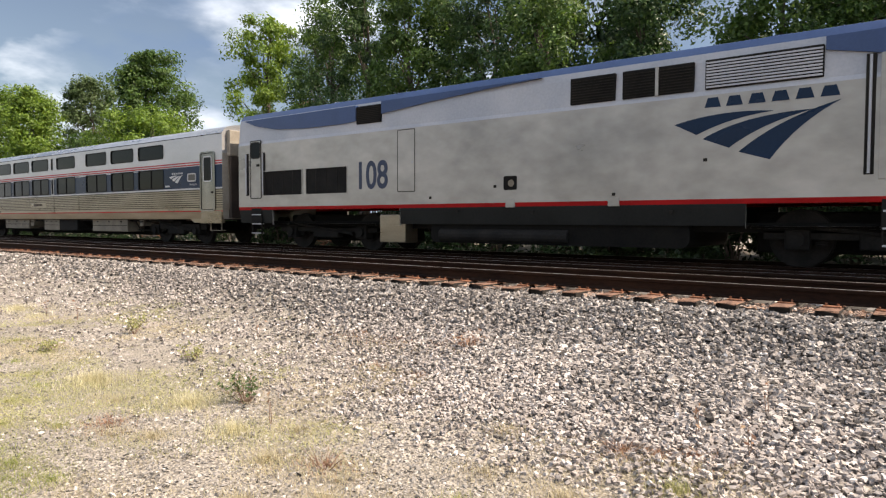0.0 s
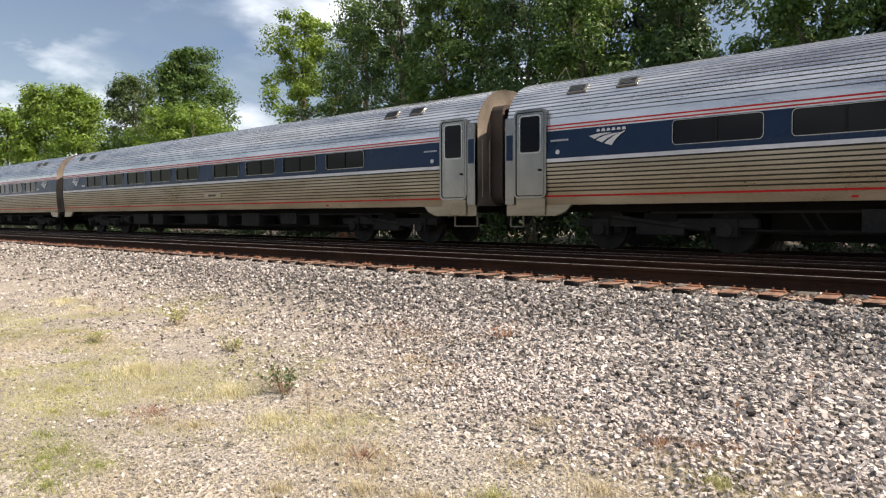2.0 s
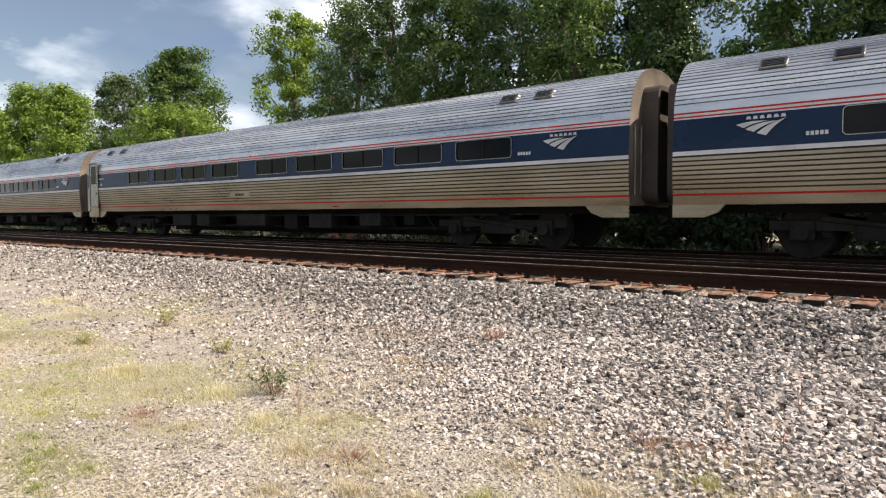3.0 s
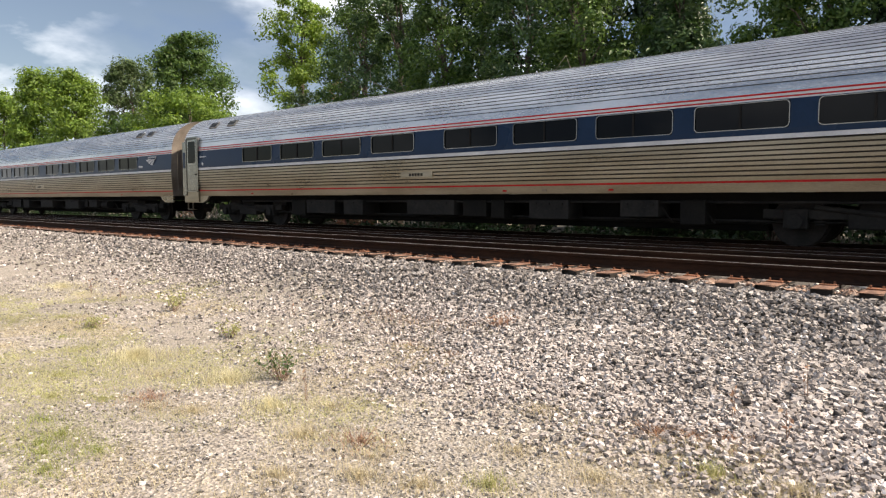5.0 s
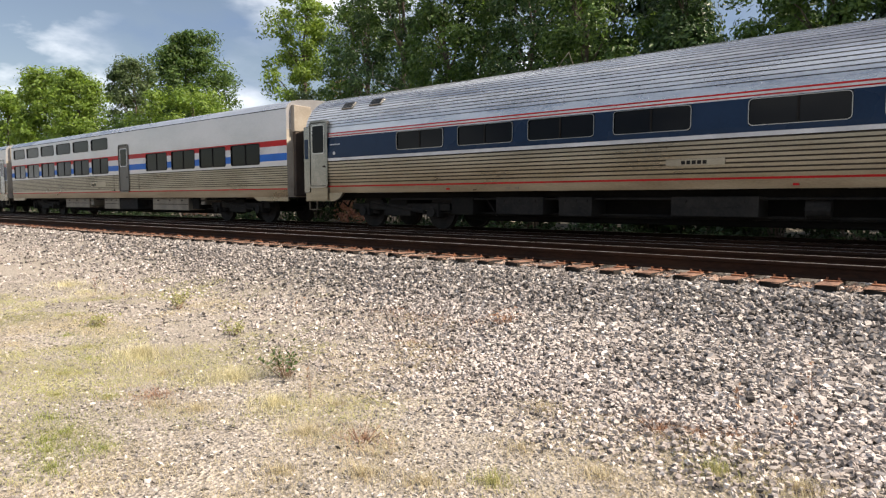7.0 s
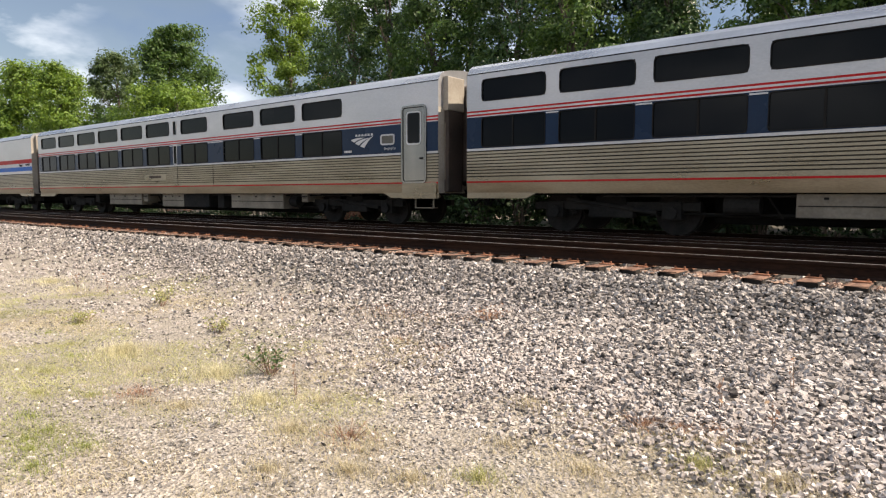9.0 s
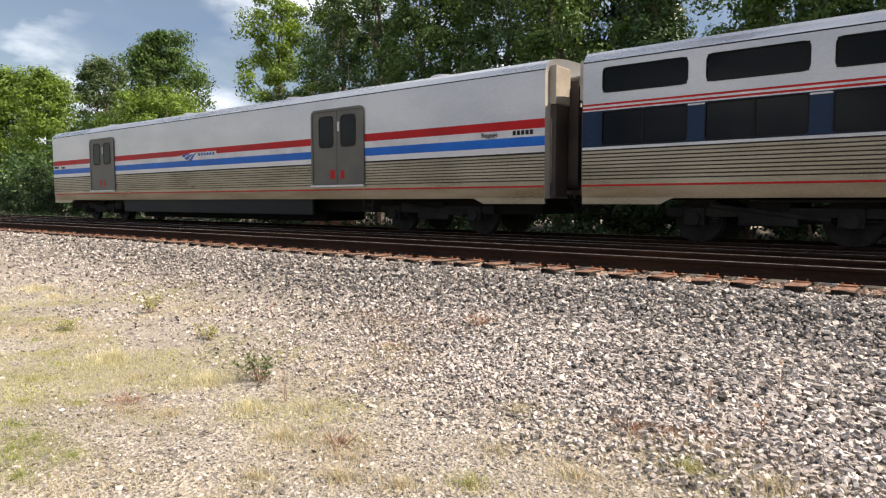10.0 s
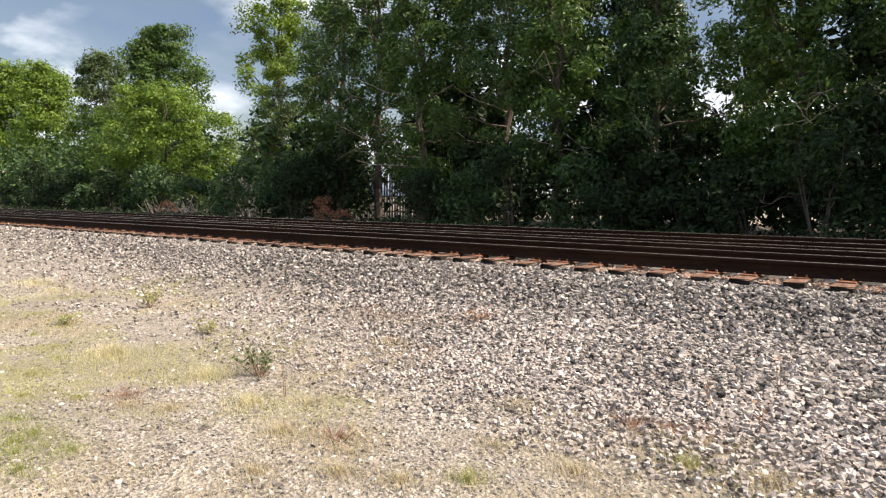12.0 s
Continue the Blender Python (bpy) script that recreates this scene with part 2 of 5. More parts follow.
LEAF_RED = island_mat("reddened_leaves", ((0.24, 0.10, 0.07), (0.38, 0.19, 0.13), (0.28, 0.20, 0.09)), 0.6, 0.3, 0.3)
RUST_ROCK = island_mat("rust_stained_stone", ((0.20, 0.12, 0.085), (0.36, 0.24, 0.18), (0.46, 0.34, 0.27), (0.28, 0.20, 0.16)), 0.9, 0.0, 0.2, 0.4)
PEBBLE = island_mat("pale_gravel_stone", ((0.07, 0.066, 0.06), (0.32, 0.298, 0.275), (0.17, 0.158, 0.147), (0.42, 0.39, 0.362), (0.25, 0.232, 0.215), (0.66, 0.62, 0.585)), 0.85, 0.0, 0.25, 0.4)
STRAW = island_mat("dry_straw_grass", ((0.34, 0.295, 0.20), (0.56, 0.50, 0.35), (0.45, 0.42, 0.28)), 0.8, 0.3, 0.2)
GRASS = island_mat("yellow_green_grass", ((0.27, 0.30, 0.12), (0.37, 0.38, 0.18), (0.48, 0.45, 0.26)), 0.7, 0.35, 0.2)
RUSSET = island_mat("russet_dry_weed", ((0.27, 0.155, 0.105), (0.38, 0.24, 0.165), (0.46, 0.34, 0.23)), 0.8, 0.3, 0.2)
GLASS = bpy.data.materials.new("dark_tinted_glass")
GLASS.use_nodes = True
_b = GLASS.node_tree.nodes["Principled BSDF"]
_b.inputs["Base Color"].default_value = (0.006, 0.007, 0.008, 1)
_b.inputs["Roughness"].default_value = 0.05
_b.inputs["IOR"].default_value = 1.40
_b.inputs["Specular IOR Level"].default_value = 0.15
_b.inputs["Coat Weight"].default_value = 0.0


def ground_mat():
    """Dusty gravel soil: stone grains, dry stains and straw-coloured and green patches."""
    m = bpy.data.materials.new("gravel_soil")
    m.use_nodes = True
    n, l = m.node_tree.nodes, m.node_tree.links
    b = n["Principled BSDF"]
    tc = n.new("ShaderNodeTexCoord")
    vo = n.new("ShaderNodeTexVoronoi")
    vo.inputs["Scale"].default_value = 42.0
    l.new(tc.outputs["Object"], vo.inputs["Vector"])
    stone = n.new("ShaderNodeValToRGB")
    stone.color_ramp.elements[0].color, stone.color_ramp.elements[1].color = (0.17, 0.15, 0.13, 1), (0.50, 0.455, 0.40, 1)
    sep = n.new("ShaderNodeSeparateColor")
    l.new(vo.outputs["Color"], sep.inputs["Color"])
    l.new(sep.outputs["Red"], stone.inputs["Fac"])
    big = n.new("ShaderNodeTexNoise")
    big.inputs["Scale"].default_value, big.inputs["Detail"].default_value, big.inputs["Roughness"].default_value = 0.9, 7.0, 0.65
    l.new(tc.outputs["Object"], big.inputs["Vector"])
    pr = n.new("ShaderNodeValToRGB")
    pr.color_ramp.elements[0].position, pr.color_ramp.elements[1].position = 0.42, 0.62
    l.new(big.outputs["Fac"], pr.inputs["Fac"])
    soil = n.new("ShaderNodeMix")
    soil.data_type = "RGBA"
    l.new(pr.outputs["Color"], soil.inputs["Factor"])
    l.new(stone.outputs["Color"], soil.inputs[6])
    sc = n.new("ShaderNodeValToRGB")
    sc.color_ramp.elements[0].color, sc.color_ramp.elements[1].color = (0.17, 0.155, 0.125, 1), (0.41, 0.372, 0.315, 1)
    fine = n.new("ShaderNodeTexNoise")
    fine.inputs["Scale"].default_value, fine.inputs["Detail"].default_value = 55.0, 4.0
    l.new(tc.outputs["Object"], fine.inputs["Vector"])
    l.new(fine.outputs["Fac"], sc.inputs["Fac"])
    l.new(sc.outputs["Color"], soil.inputs[7])
    l.new(soil.outputs[2], b.inputs["Base Color"])
    b.inputs["Roughness"].default_value = 0.9
    b.inputs["Specular IOR Level"].default_value = 0.2
    bp = n.new("ShaderNodeBump")
    bp.inputs["Strength"].default_value, bp.inputs["Distance"].default_value = 0.9, 0.02
    l.new(vo.outputs["Distance"], bp.inputs["Height"])
    l.new(bp.outputs["Normal"], b.inputs["Normal"])
    return m


SOIL = ground_mat()
# dark base under the ballast, shade of the stone gaps put into its colour
BED = ramp_mat("ballast_gap_shade", (0.05, 0.046, 0.042), (0.17, 0.155, 0.14), 3.0, 0.95, 0.0, 45, 0.6, spec=0.1)
CLEAN_ROCK = island_mat("clean_grey_ballast_stone", ((0.040, 0.038, 0.036), (0.145, 0.133, 0.126), (0.31, 0.287, 0.27), (0.18, 0.160, 0.148), (0.42, 0.388, 0.365), (0.235, 0.212, 0.197), (0.66, 0.615, 0.58)), 0.85, 0.0, 0.25, 0.4)
DUSTY_ROCK = island_mat("dusty_pale_ballast_stone", ((0.055, 0.051, 0.049), (0.315, 0.285, 0.270), (0.465, 0.425, 0.402), (0.19, 0.168, 0.158), (0.54, 0.495, 0.468), (0.37, 0.325, 0.300), (0.78, 0.73, 0.70)), 0.88, 0.0, 0.2, 0.4)

# ---------------- ground and tracks ----------------
rng = np.random.default_rng(7)


def smooth01(a, b, v):
    k = min(max((v - a) / (b - a), 0.0), 1.0)
    return k * k * (3 - 2 * k)


def foot_of_ballast(x):
    """Where the ballast bank meets the flat ground, seen in plan."""
    return 4.1 + 2.6 * smooth01(-1.0, -9.0, x) + 0.7 * smooth01(-9.0, -25.0, x)


def ground_z(x, y):
    near = -0.82 + 0.03 * noise.noise((x * 0.5, y * 0.5, 0)) + 0.012 * noise.noise((x * 2, y * 2, 5))
    bank = smooth01(min(foot_of_ballast(x), 5.6), 7.2, y)
    z = near + (-0.238 - near) * (0.36 * bank + 0.64 * smooth01(6.7, 8.0, y))
    if y > 8.0:
        z = -0.238 + 0.043 * smooth01(8.12, 8.30, y)
    if y > 16.6:
        z = -0.195 - 0.47 * smooth01(16.6, 18.5, y) + (0.10 * noise.noise((x * 0.3, y * 0.3, 2)) if y > 18.0 else 0)
    return z


def build_ground():
    xs = [-4000, -1500, -600, -300, -200, -150, -120, -100, -85, -75] + list(np.arange(-66, -16, 2.0)) + list(np.arange(-16, 8.01, 0.4)) + list(np.arange(9, 40, 3.0)) + [45, 60, 90, 150, 300, 800, 4000]
    ys = [-4000, -800, -200, -60, -25, -12, -6, -3] + list(np.arange(-1.2, 8.8, 0.22)) + list(np.arange(9, 20, 0.8)) + [21, 23, 26, 30, 36, 45, 60, 90, 150, 400, 1200, 4000]
    v = [(x, y, ground_z(x, y)) for y in ys for x in xs]
    k = len(xs)
    f = [(j * k + i, j * k + i + 1, (j + 1) * k + i + 1, (j + 1) * k + i) for j in range(len(ys) - 1) for i in range(k - 1)]
    return tagged(new("ground", mesh_of("ground", v, f, [SOIL, BED], [1 if v[q[0]][1] > foot_of_ballast(v[q[0]][0]) + 0.5 and v[q[0]][1] < 17.5 else 0 for q in f], smooth=True)), "dusty pale gravel ground with dry patches beside the tracks", "ground", kind="structure")


build_ground()


def chip_shapes(n, seed):
    """Small flat chips: squashed octahedra with shifted corners."""
    r = np.random.default_rng(seed)
    octa = np.array([(1, 0, 0), (-1, 0, 0), (0, 1, 0), (0, -1, 0), (0, 0, 1), (0, 0, -1)], float) * 0.9
    return [octa * (r.uniform(0.8, 1.5), r.uniform(0.55, 1.0), r.uniform(0.28, 0.6)) + r.uniform(-0.16, 0.16, (6, 3)) for _ in range(n)]


def stone_shapes(n, seed):
    """Angular flattish stones: squashed boxes with shifted corners."""
    r = np.random.default_rng(seed)
    cube = np.array([(x, y, z) for x in (-1, 1) for y in (-1, 1) for z in (-1, 1)], float) * 0.5
    return [cube * (r.uniform(0.9, 1.5), r.uniform(0.7, 1.15), r.uniform(0.5, 0.95)) * (1 + r.uniform(-0.42, 0.42, (8, 3))) for _ in range(n)]


CUBE_F = np.array([(0, 1, 3, 2), (4, 6, 7, 5), (0, 4, 5, 1), (2, 3, 7, 6), (0, 2, 6, 4), (1, 5, 7, 3)])


OCTA_F = np.array([(0, 2, 4), (2, 1, 4), (1, 3, 4), (3, 0, 4), (2, 0, 5), (1, 2, 5), (3, 1, 5), (0, 3, 5)])


def scatter_stones(name, spots, mat, label, seed, chips=False):
    """spots: (x, y, z, size). One object of many loose stones."""
    r = np.random.default_rng(seed)
    shapes, tri = (chip_shapes(24, seed), OCTA_F) if chips else (stone_shapes(24, seed), CUBE_F)
    nv, nf = len(shapes[0]), tri.shape[1]
    vs = np.zeros((len(spots) * nv, 3))
    for i, (x, y, z, s) in enumerate(spots):
        turn, tilt, about = r.uniform(0, 3.1416), r.normal() * 0.32, r.uniform(0, 6.2832)
        u = np.array([math.cos(tilt), math.sin(tilt) * math.cos(about), math.sin(tilt) * math.sin(about), 0.0])
        ca, sa = math.cos(turn), math.sin(turn)
        q = np.array([u[0] * ca, u[1] * ca - u[2] * sa, u[1] * sa + u[2] * ca, u[0] * sa])
        w, a, b, c = q
        m = np.array([[1 - 2 * (b * b + c * c), 2 * (a * b - c * w), 2 * (a * c + b * w)], [2 * (a * b + c * w), 1 - 2 * (a * a + c * c), 2 * (b * c - a * w)], [2 * (a * c - b * w), 2 * (b * c + a * w), 1 - 2 * (a * a + b * b)]])
        p = shapes[int(r.integers(24))] @ m.T * s
        vs[i * nv:i * nv + nv] = p + (x, y, z)
    fs = (np.arange(len(spots))[:, None, None] * nv + tri[None]).reshape(-1, nf)
    me = bpy.data.meshes.new(name)
    me.vertices.add(len(vs))
    me.vertices.foreach_set("co", vs.ravel())
    me.loops.add(fs.size)
    me.loops.foreach_set("vertex_index", fs.ravel())
    me.polygons.add(len(fs))
    me.polygons.foreach_set("loop_start", np.arange(len(fs)) * nf)
    me.polygons.foreach_set("use_smooth", [False] * len(fs))
    me.materials.append(mat)
    me.update(calc_edges=True)
    return tagged(new(name, me), label, "stones", kind="stuff")


def ballast():
    """Clean coarse stone on the shoulder below the tie ends, paler trodden stone on the slope's foot."""
    clean, dusty = [], []
    for x0, x1, per, smin, smax in ((-6.5, 2.2, 1350, 0.020, 0.046), (-14, -6.5, 620, 0.027, 0.058), (-26, -14, 240, 0.04, 0.08), (-45, -26, 90, 0.06, 0.11)):
        n = int((x1 - x0) * 4.9 * per)
        for x, y, s in zip(rng.uniform(x0, x1, n), rng.uniform(3.6, 8.34, n), rng.uniform(0, 1, n) ** 1.6):
            e = foot_of_ballast(x) + 0.55 * noise.noise((x * 0.9, y * 0.9, 3))
            if y < e + 0.5 and rng.random() > 0.75 * math.exp((y - e - 0.5) / 0.9):
                continue
            s *= 0.25 + 0.75 * smooth01(e - 0.8, e + 2.2, y)
            spot = (x, y, ground_z(x, y) + (0.034 if y < 8.0 else 0.008) * rng.random(), smin + (smax - smin) * s)
            up = 6.3 + 0.9 * noise.noise((x * 0.8, y * 0.8, 17)) + 2.6 * (rng.random() - 0.5)
            (clean if y > up else dusty).append(spot)
    for x0, x1, per in ((-8, 6, 30), (-60, -8, 9)):
        n = int((x1 - x0) * 7.6 * per)
        for x, y in zip(rng.uniform(x0, x1, n), rng.uniform(8.9, 16.5, n)):
            clean.append((x, y, -0.20, rng.uniform(0.05, 0.1)))
    rust = []
    for x, y in zip(rng.uniform(-24, 3.5, 5200), rng.uniform(8.2, 8.68, 5200)):
        rust.append((x, y, -0.185, rng.uniform(0.02, 0.05)))
    scatter_stones("rusty_stones", rust, RUST_ROCK, "rust-stained small stones between the tie ends", 13, True)
    scatter_stones("ballast_stones", clean, CLEAN_ROCK, "coarse clean grey crushed stone banked under the tie ends", 11)
    scatter_stones("slope_stones", dusty, DUSTY_ROCK, "pale dusty crushed stone spread below the ballast shoulder", 14)


def gravel():
    spots = []
    for x0, x1, y0, y1, per, smin, smax in ((-6.5, 1.2, 1.0, 5.4, 1300, 0.007, 0.028), (-16, -6.5, 1.2, 7.0, 330, 0.011, 0.034)):
        n = int((x1 - x0) * (y1 - y0) * per)
        for x, y, s in zip(rng.uniform(x0, x1, n), rng.uniform(y0, y1, n), rng.uniform(0, 1, n) ** 2.6):
            if noise.noise((x * 0.55, y * 0.55, 9)) + 0.5 * noise.noise((x * 2, y * 2, 4)) < -0.22 - 0.35 * rng.random():
                continue
            spots.append((x, y, ground_z(x, y) + 0.002, smin + (smax - smin) * s))
    scatter_stones("gravel_stones", spots, PEBBLE, "small pale gravel strewn over the dry ground", 12, True)


ballast()
gravel()


def rail_mesh(x0, x1):
    """A flat-bottomed rail: foot, web and head, with a polished top."""
    half = [(0.070, 0.0), (0.070, 0.012), (0.022, 0.030), (0.009, 0.045), (0.009, 0.125), (0.036, 0.140), (0.036, 0.168), (0.028, 0.180)]
    prof = half + [(-y, z) for y, z in half[::-1]]
    k = len(prof)
    xs = np.linspace(x0, x1, 60)
    v = [(x, y, z) for x in xs for y, z in prof]
    f, mi = [], []
    for i in range(len(xs) - 1):
        for j in range(k):
            f.append((i * k + j, i * k + (j + 1) % k, (i + 1) * k + (j + 1) % k, (i + 1) * k + j))
            mi.append(1 if j == 7 else 0)
    f += [tuple(range(k)), tuple(range((len(xs) - 1) * k, len(xs) * k))[::-1]]
    return mesh_of("rail", v, f, [RAIL, RAIL_TOP], mi + [0, 0])


def track(y, ztop, label):
    t = new("railway_track")
    t.location = (0, y, ztop)
    tagged(t, label, "railway track", kind="structure")
    me = rail_mesh(-420, 90)
    for s in (-0.7525, 0.7525):
        r = part("rail", me, None, t, "rust-brown rail with a polished head")
        r.location = (0, s, -RAIL_H)
    return t


near_track = track(NEAR_Y, NEAR_Z, "empty railway track with rusty rails on weathered wooden ties")
far_track = track(FAR_Y, 0.0, "railway track with rusty rails carrying the train")
near_track.rotation_euler = (radians(-1.1), 0, 0)     # a little lower on the far side
for y, z in ((11.62, -0.012), (12.25, -0.006)):
    lone = tagged(new("spare_rail", rail_mesh(-60, 25)), "rusty spare rail lying on ballast between the tracks", "rail", "spare rails")
    lone.location = (0, y, z - RAIL_H)


def tie_meshes():
    out = []
    for i in range(5):
        bm = bmesh.new()
        box(bm, -0.115, 0.115, -1.32, 1.32, -0.17, 0.0, 0.012)
        for v in bm.verts:
            v.co += Vector((random.uniform(-.008, .008), random.uniform(-.035, .035) if abs(v.co.y) > 1 else 0, random.uniform(-.006, .004)))
        me = bpy.data.meshes.new("tie")
        bm.to_mesh(me)
        bm.free()
        me.materials.append(TIE)
        me.materials.append(SHADED_CREOSOTE)
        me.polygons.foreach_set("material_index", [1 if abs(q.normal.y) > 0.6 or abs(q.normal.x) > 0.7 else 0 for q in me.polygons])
        out.append(me)
    return out


def plate_mesh():
    bm = bmesh.new()
    box(bm, -0.09, 0.09, -0.17, 0.17, 0.0, 0.016, 0.004)
    for sx in (-0.06, 0.06):
        for sy in (-0.10, 0.10):
            cyl(bm, (sx, sy, 0.01), (sx, sy, 0.045), 0.013, n=6)
    me = bpy.data.meshes.new("tie_plate")
    bm.to_mesh(me)
    bm.free()
    me.materials.append(PLATE)
    return me


def lay_ties():
    ties, plate = tie_meshes(), plate_mesh()
    i = 0
    x = -58.0
    while x < 9.0:
        jit = random.uniform(-0.04, 0.04)
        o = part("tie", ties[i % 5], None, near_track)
        o.location = (x + jit, random.uniform(-0.05, 0.05), -RAIL_H - 0.014 + random.uniform(-0.012, 0.0))
        o.rotation_euler = (0, 0, radians(random.uniform(-1.2, 1.2)))
        if x > -32:
            p = part("tie_plate", plate, None, o)
            p.location = (0, -0.7525, 0)
        if i % 2 == 0 and x > -40:
            o2 = part("tie", ties[(i + 2) % 5], None, far_track)
            o2.location = (x, 0, -RAIL_H - 0.016)
        x += 0.51
        i += 1


lay_ties()

# ---------------- trees and undergrowth ----------------
def cloud_mesh(name, centres, radii, per, leaf, mat, seed, flat=0.75):
    """Leaves in clumps: blades thickest near each clump's skin and facing outwards and up, so that a clump has a lit and a dark side."""
    r = np.random.default_rng(seed)
    n = len(centres) * per
    c = np.repeat(np.asarray(centres, float), per, axis=0)
    rad = np.repeat(np.asarray(radii, float), per)
    out = r.normal(size=(n, 3))
    out /= np.linalg.norm(out, axis=1)[:, None]
    d = out * (r.random(n) ** 0.33 * (1 + 0.16 * r.normal(size=n)))[:, None] * rad[:, None]
    d[:, 2] *= flat
    p = c + d
    nrm = out + r.normal(size=(n, 3)) * 0.55 + np.array((0, 0, 0.45))
    nrm /= np.linalg.norm(nrm, axis=1)[:, None]
    a = np.cross(nrm, r.normal(size=(n, 3)))
    a /= np.linalg.norm(a, axis=1)[:, None]
    b = np.cross(nrm, a)
    s = (leaf * r.uniform(0.55, 1.35, n))[:, None]
    v = np.stack([p - a * s, p + b * s * 0.5 + a * s * 0.1, p + a * s - nrm * s * 0.25, p - b * s * 0.5 + a * s * 0.1], axis=1).reshape(-1, 3)
    me = bpy.data.meshes.new(name)
    me.vertices.add(n * 4)
    me.vertices.foreach_set("co", v.ravel())
    me.loops.add(n * 4)
    me.loops.foreach_set("vertex_index", np.arange(n * 4))
    me.polygons.add(n)
    me.polygons.foreach_set("loop_start", np.arange(n) * 4)
    me.polygons.foreach_set("use_smooth", [False] * n)
    me.materials.append(mat)
    me.update(calc_edges=True)
    return me


def limb(bm, p, q, r1, r2, seed, n=7):
    """A crooked tapering limb in four lengths."""
    r = random.Random(seed)
    p, q = Vector(p), Vector(q)
    pts = [p.lerp(q, i / 4) + Vector([r.uniform(-1, 1) * (q - p).length * 0.035 * (0 < i < 4) for _ in range(3)]) for i in range(5)]
    for i in range(4):
        cyl(bm, pts[i], pts[i + 1], r1 + (r2 - r1) * i / 4, r1 + (r2 - r1) * (i + 1) / 4, n)
    return pts


def tree(x, y, h, rad, base, mat, clumps, per, leaf, seed, label, name="tree", lean=0.0, bark=None, clump_r=1.0, skirt=0.8, top=0.7):
    """Trunk, limbs and a crown of leaf clumps; base: where the crown starts, as a share of h."""
    r = random.Random(seed)
    z0 = ground_z(x, y) - 0.05
    t = new(name)
    t.location = (x, y, z0)
    tagged(t, label, "tree")
    bm = bmesh.new()
    tr = max(0.09, h * 0.016)
    limb(bm, (0, 0, 0), (lean * 0.5, 0, h * 0.55), tr, tr * 0.6, seed)
    limb(bm, (lean * 0.5, 0, h * 0.55), (lean, 0, h * 0.9), tr * 0.6, tr * 0.15, seed + 1)
    cs, rs = [], []
    hc = h * (1 - base)
    lobes = [(r.uniform(0, 6.28), r.uniform(0.75, 1.2)) for _ in range(7)]
    for i in range(clumps):
        k = r.random() ** 0.85
        zz = h * base + hc * k
        prof = math.sin(math.pi * (0.12 + 0.80 * k ** top)) ** 0.6
        ang = r.uniform(0, 6.283)
        lob = min(1.05, max(0.6, sum(g * max(0, math.cos(ang - a)) ** 4 for a, g in lobes) * 0.75))
        rr = rad * prof * lob * (r.random() ** 0.4) * (skirt + (1 - skirt) * k)
        cs.append((lean * zz / h + rr * math.cos(ang), rr * math.sin(ang), zz))
        rs.append(clump_r * r.uniform(0.45, 1.2))
        if i % max(1, clumps // 16) == 0:
            s = h * (0.22 + 0.55 * k)
            limb(bm, (lean * s / h, 0, s), cs[-1], tr * 0.32, tr * 0.06, seed + 9 + i, 5)
    part("trunk", bm, bark or BARK, t)
    part("crown", cloud_mesh("crown", cs, rs, per, leaf, mat, seed), None, t)
    return t


def bush(x, y, h, rad, mat, clumps, per, leaf, seed, label, name="shrub"):
    r = random.Random(seed)
    t = new(name)
    t.location = (x, y, ground_z(x, y) - 0.03)
    tagged(t, label, "shrub")
    bm = bmesh.new()
    cs, rs = [], []
    for i in range(clumps):
        a, k = r.uniform(0, 6.283), r.random() ** 0.7
        rr = rad * (r.random() ** 0.5) * math.sqrt(max(0.05, 1 - k * k * 0.9))
        cs.append((rr * math.cos(a), rr * math.sin(a), 0.12 * h + 0.8 * h * k))
        rs.append(0.26 * h * r.uniform(0.6, 1.2) ** 1.0 if h < 3 else 0.8 * r.uniform(0.6, 1.2))
        if i % 4 == 0:
            limb(bm, (0.1 * rr * math.cos(a), 0.1 * rr * math.sin(a), 0), cs[-1], 0.035, 0.008, seed + i, 5)
    part("stem", bm, BARK, t)
    part("foliage", cloud_mesh("foliage", cs, rs, per, leaf, mat, seed), None, t)
    return t


def dead_limbs(t, n, h, reach, seed):
    """Bare pale boughs with twigs that hang out of a tree's foliage on the side of the line."""
    r = random.Random(seed)
    for i in range(n):
        z = h * r.uniform(0.12, 0.5)
        a = r.uniform(3.6, 5.8)
        q = Vector((reach * math.cos(a), reach * math.sin(a), z + r.uniform(-0.6, 1.2)))
        bm = bmesh.new()
        pts = limb(bm, (0, 0, z), q, 0.03, 0.010, seed + 5 * i, 5)
        for k in range(6):
            p = pts[r.randint(1, 4)]
            limb(bm, p, p + Vector((r.uniform(-0.9, 0.9), r.uniform(-0.7, 0.2), r.uniform(-0.6, 0.8))), 0.010, 0.004, seed + 50 + 7 * i + k, 4)
        part("dead_branch", bm, PALE_BARK, t, "bare pale dead branch")


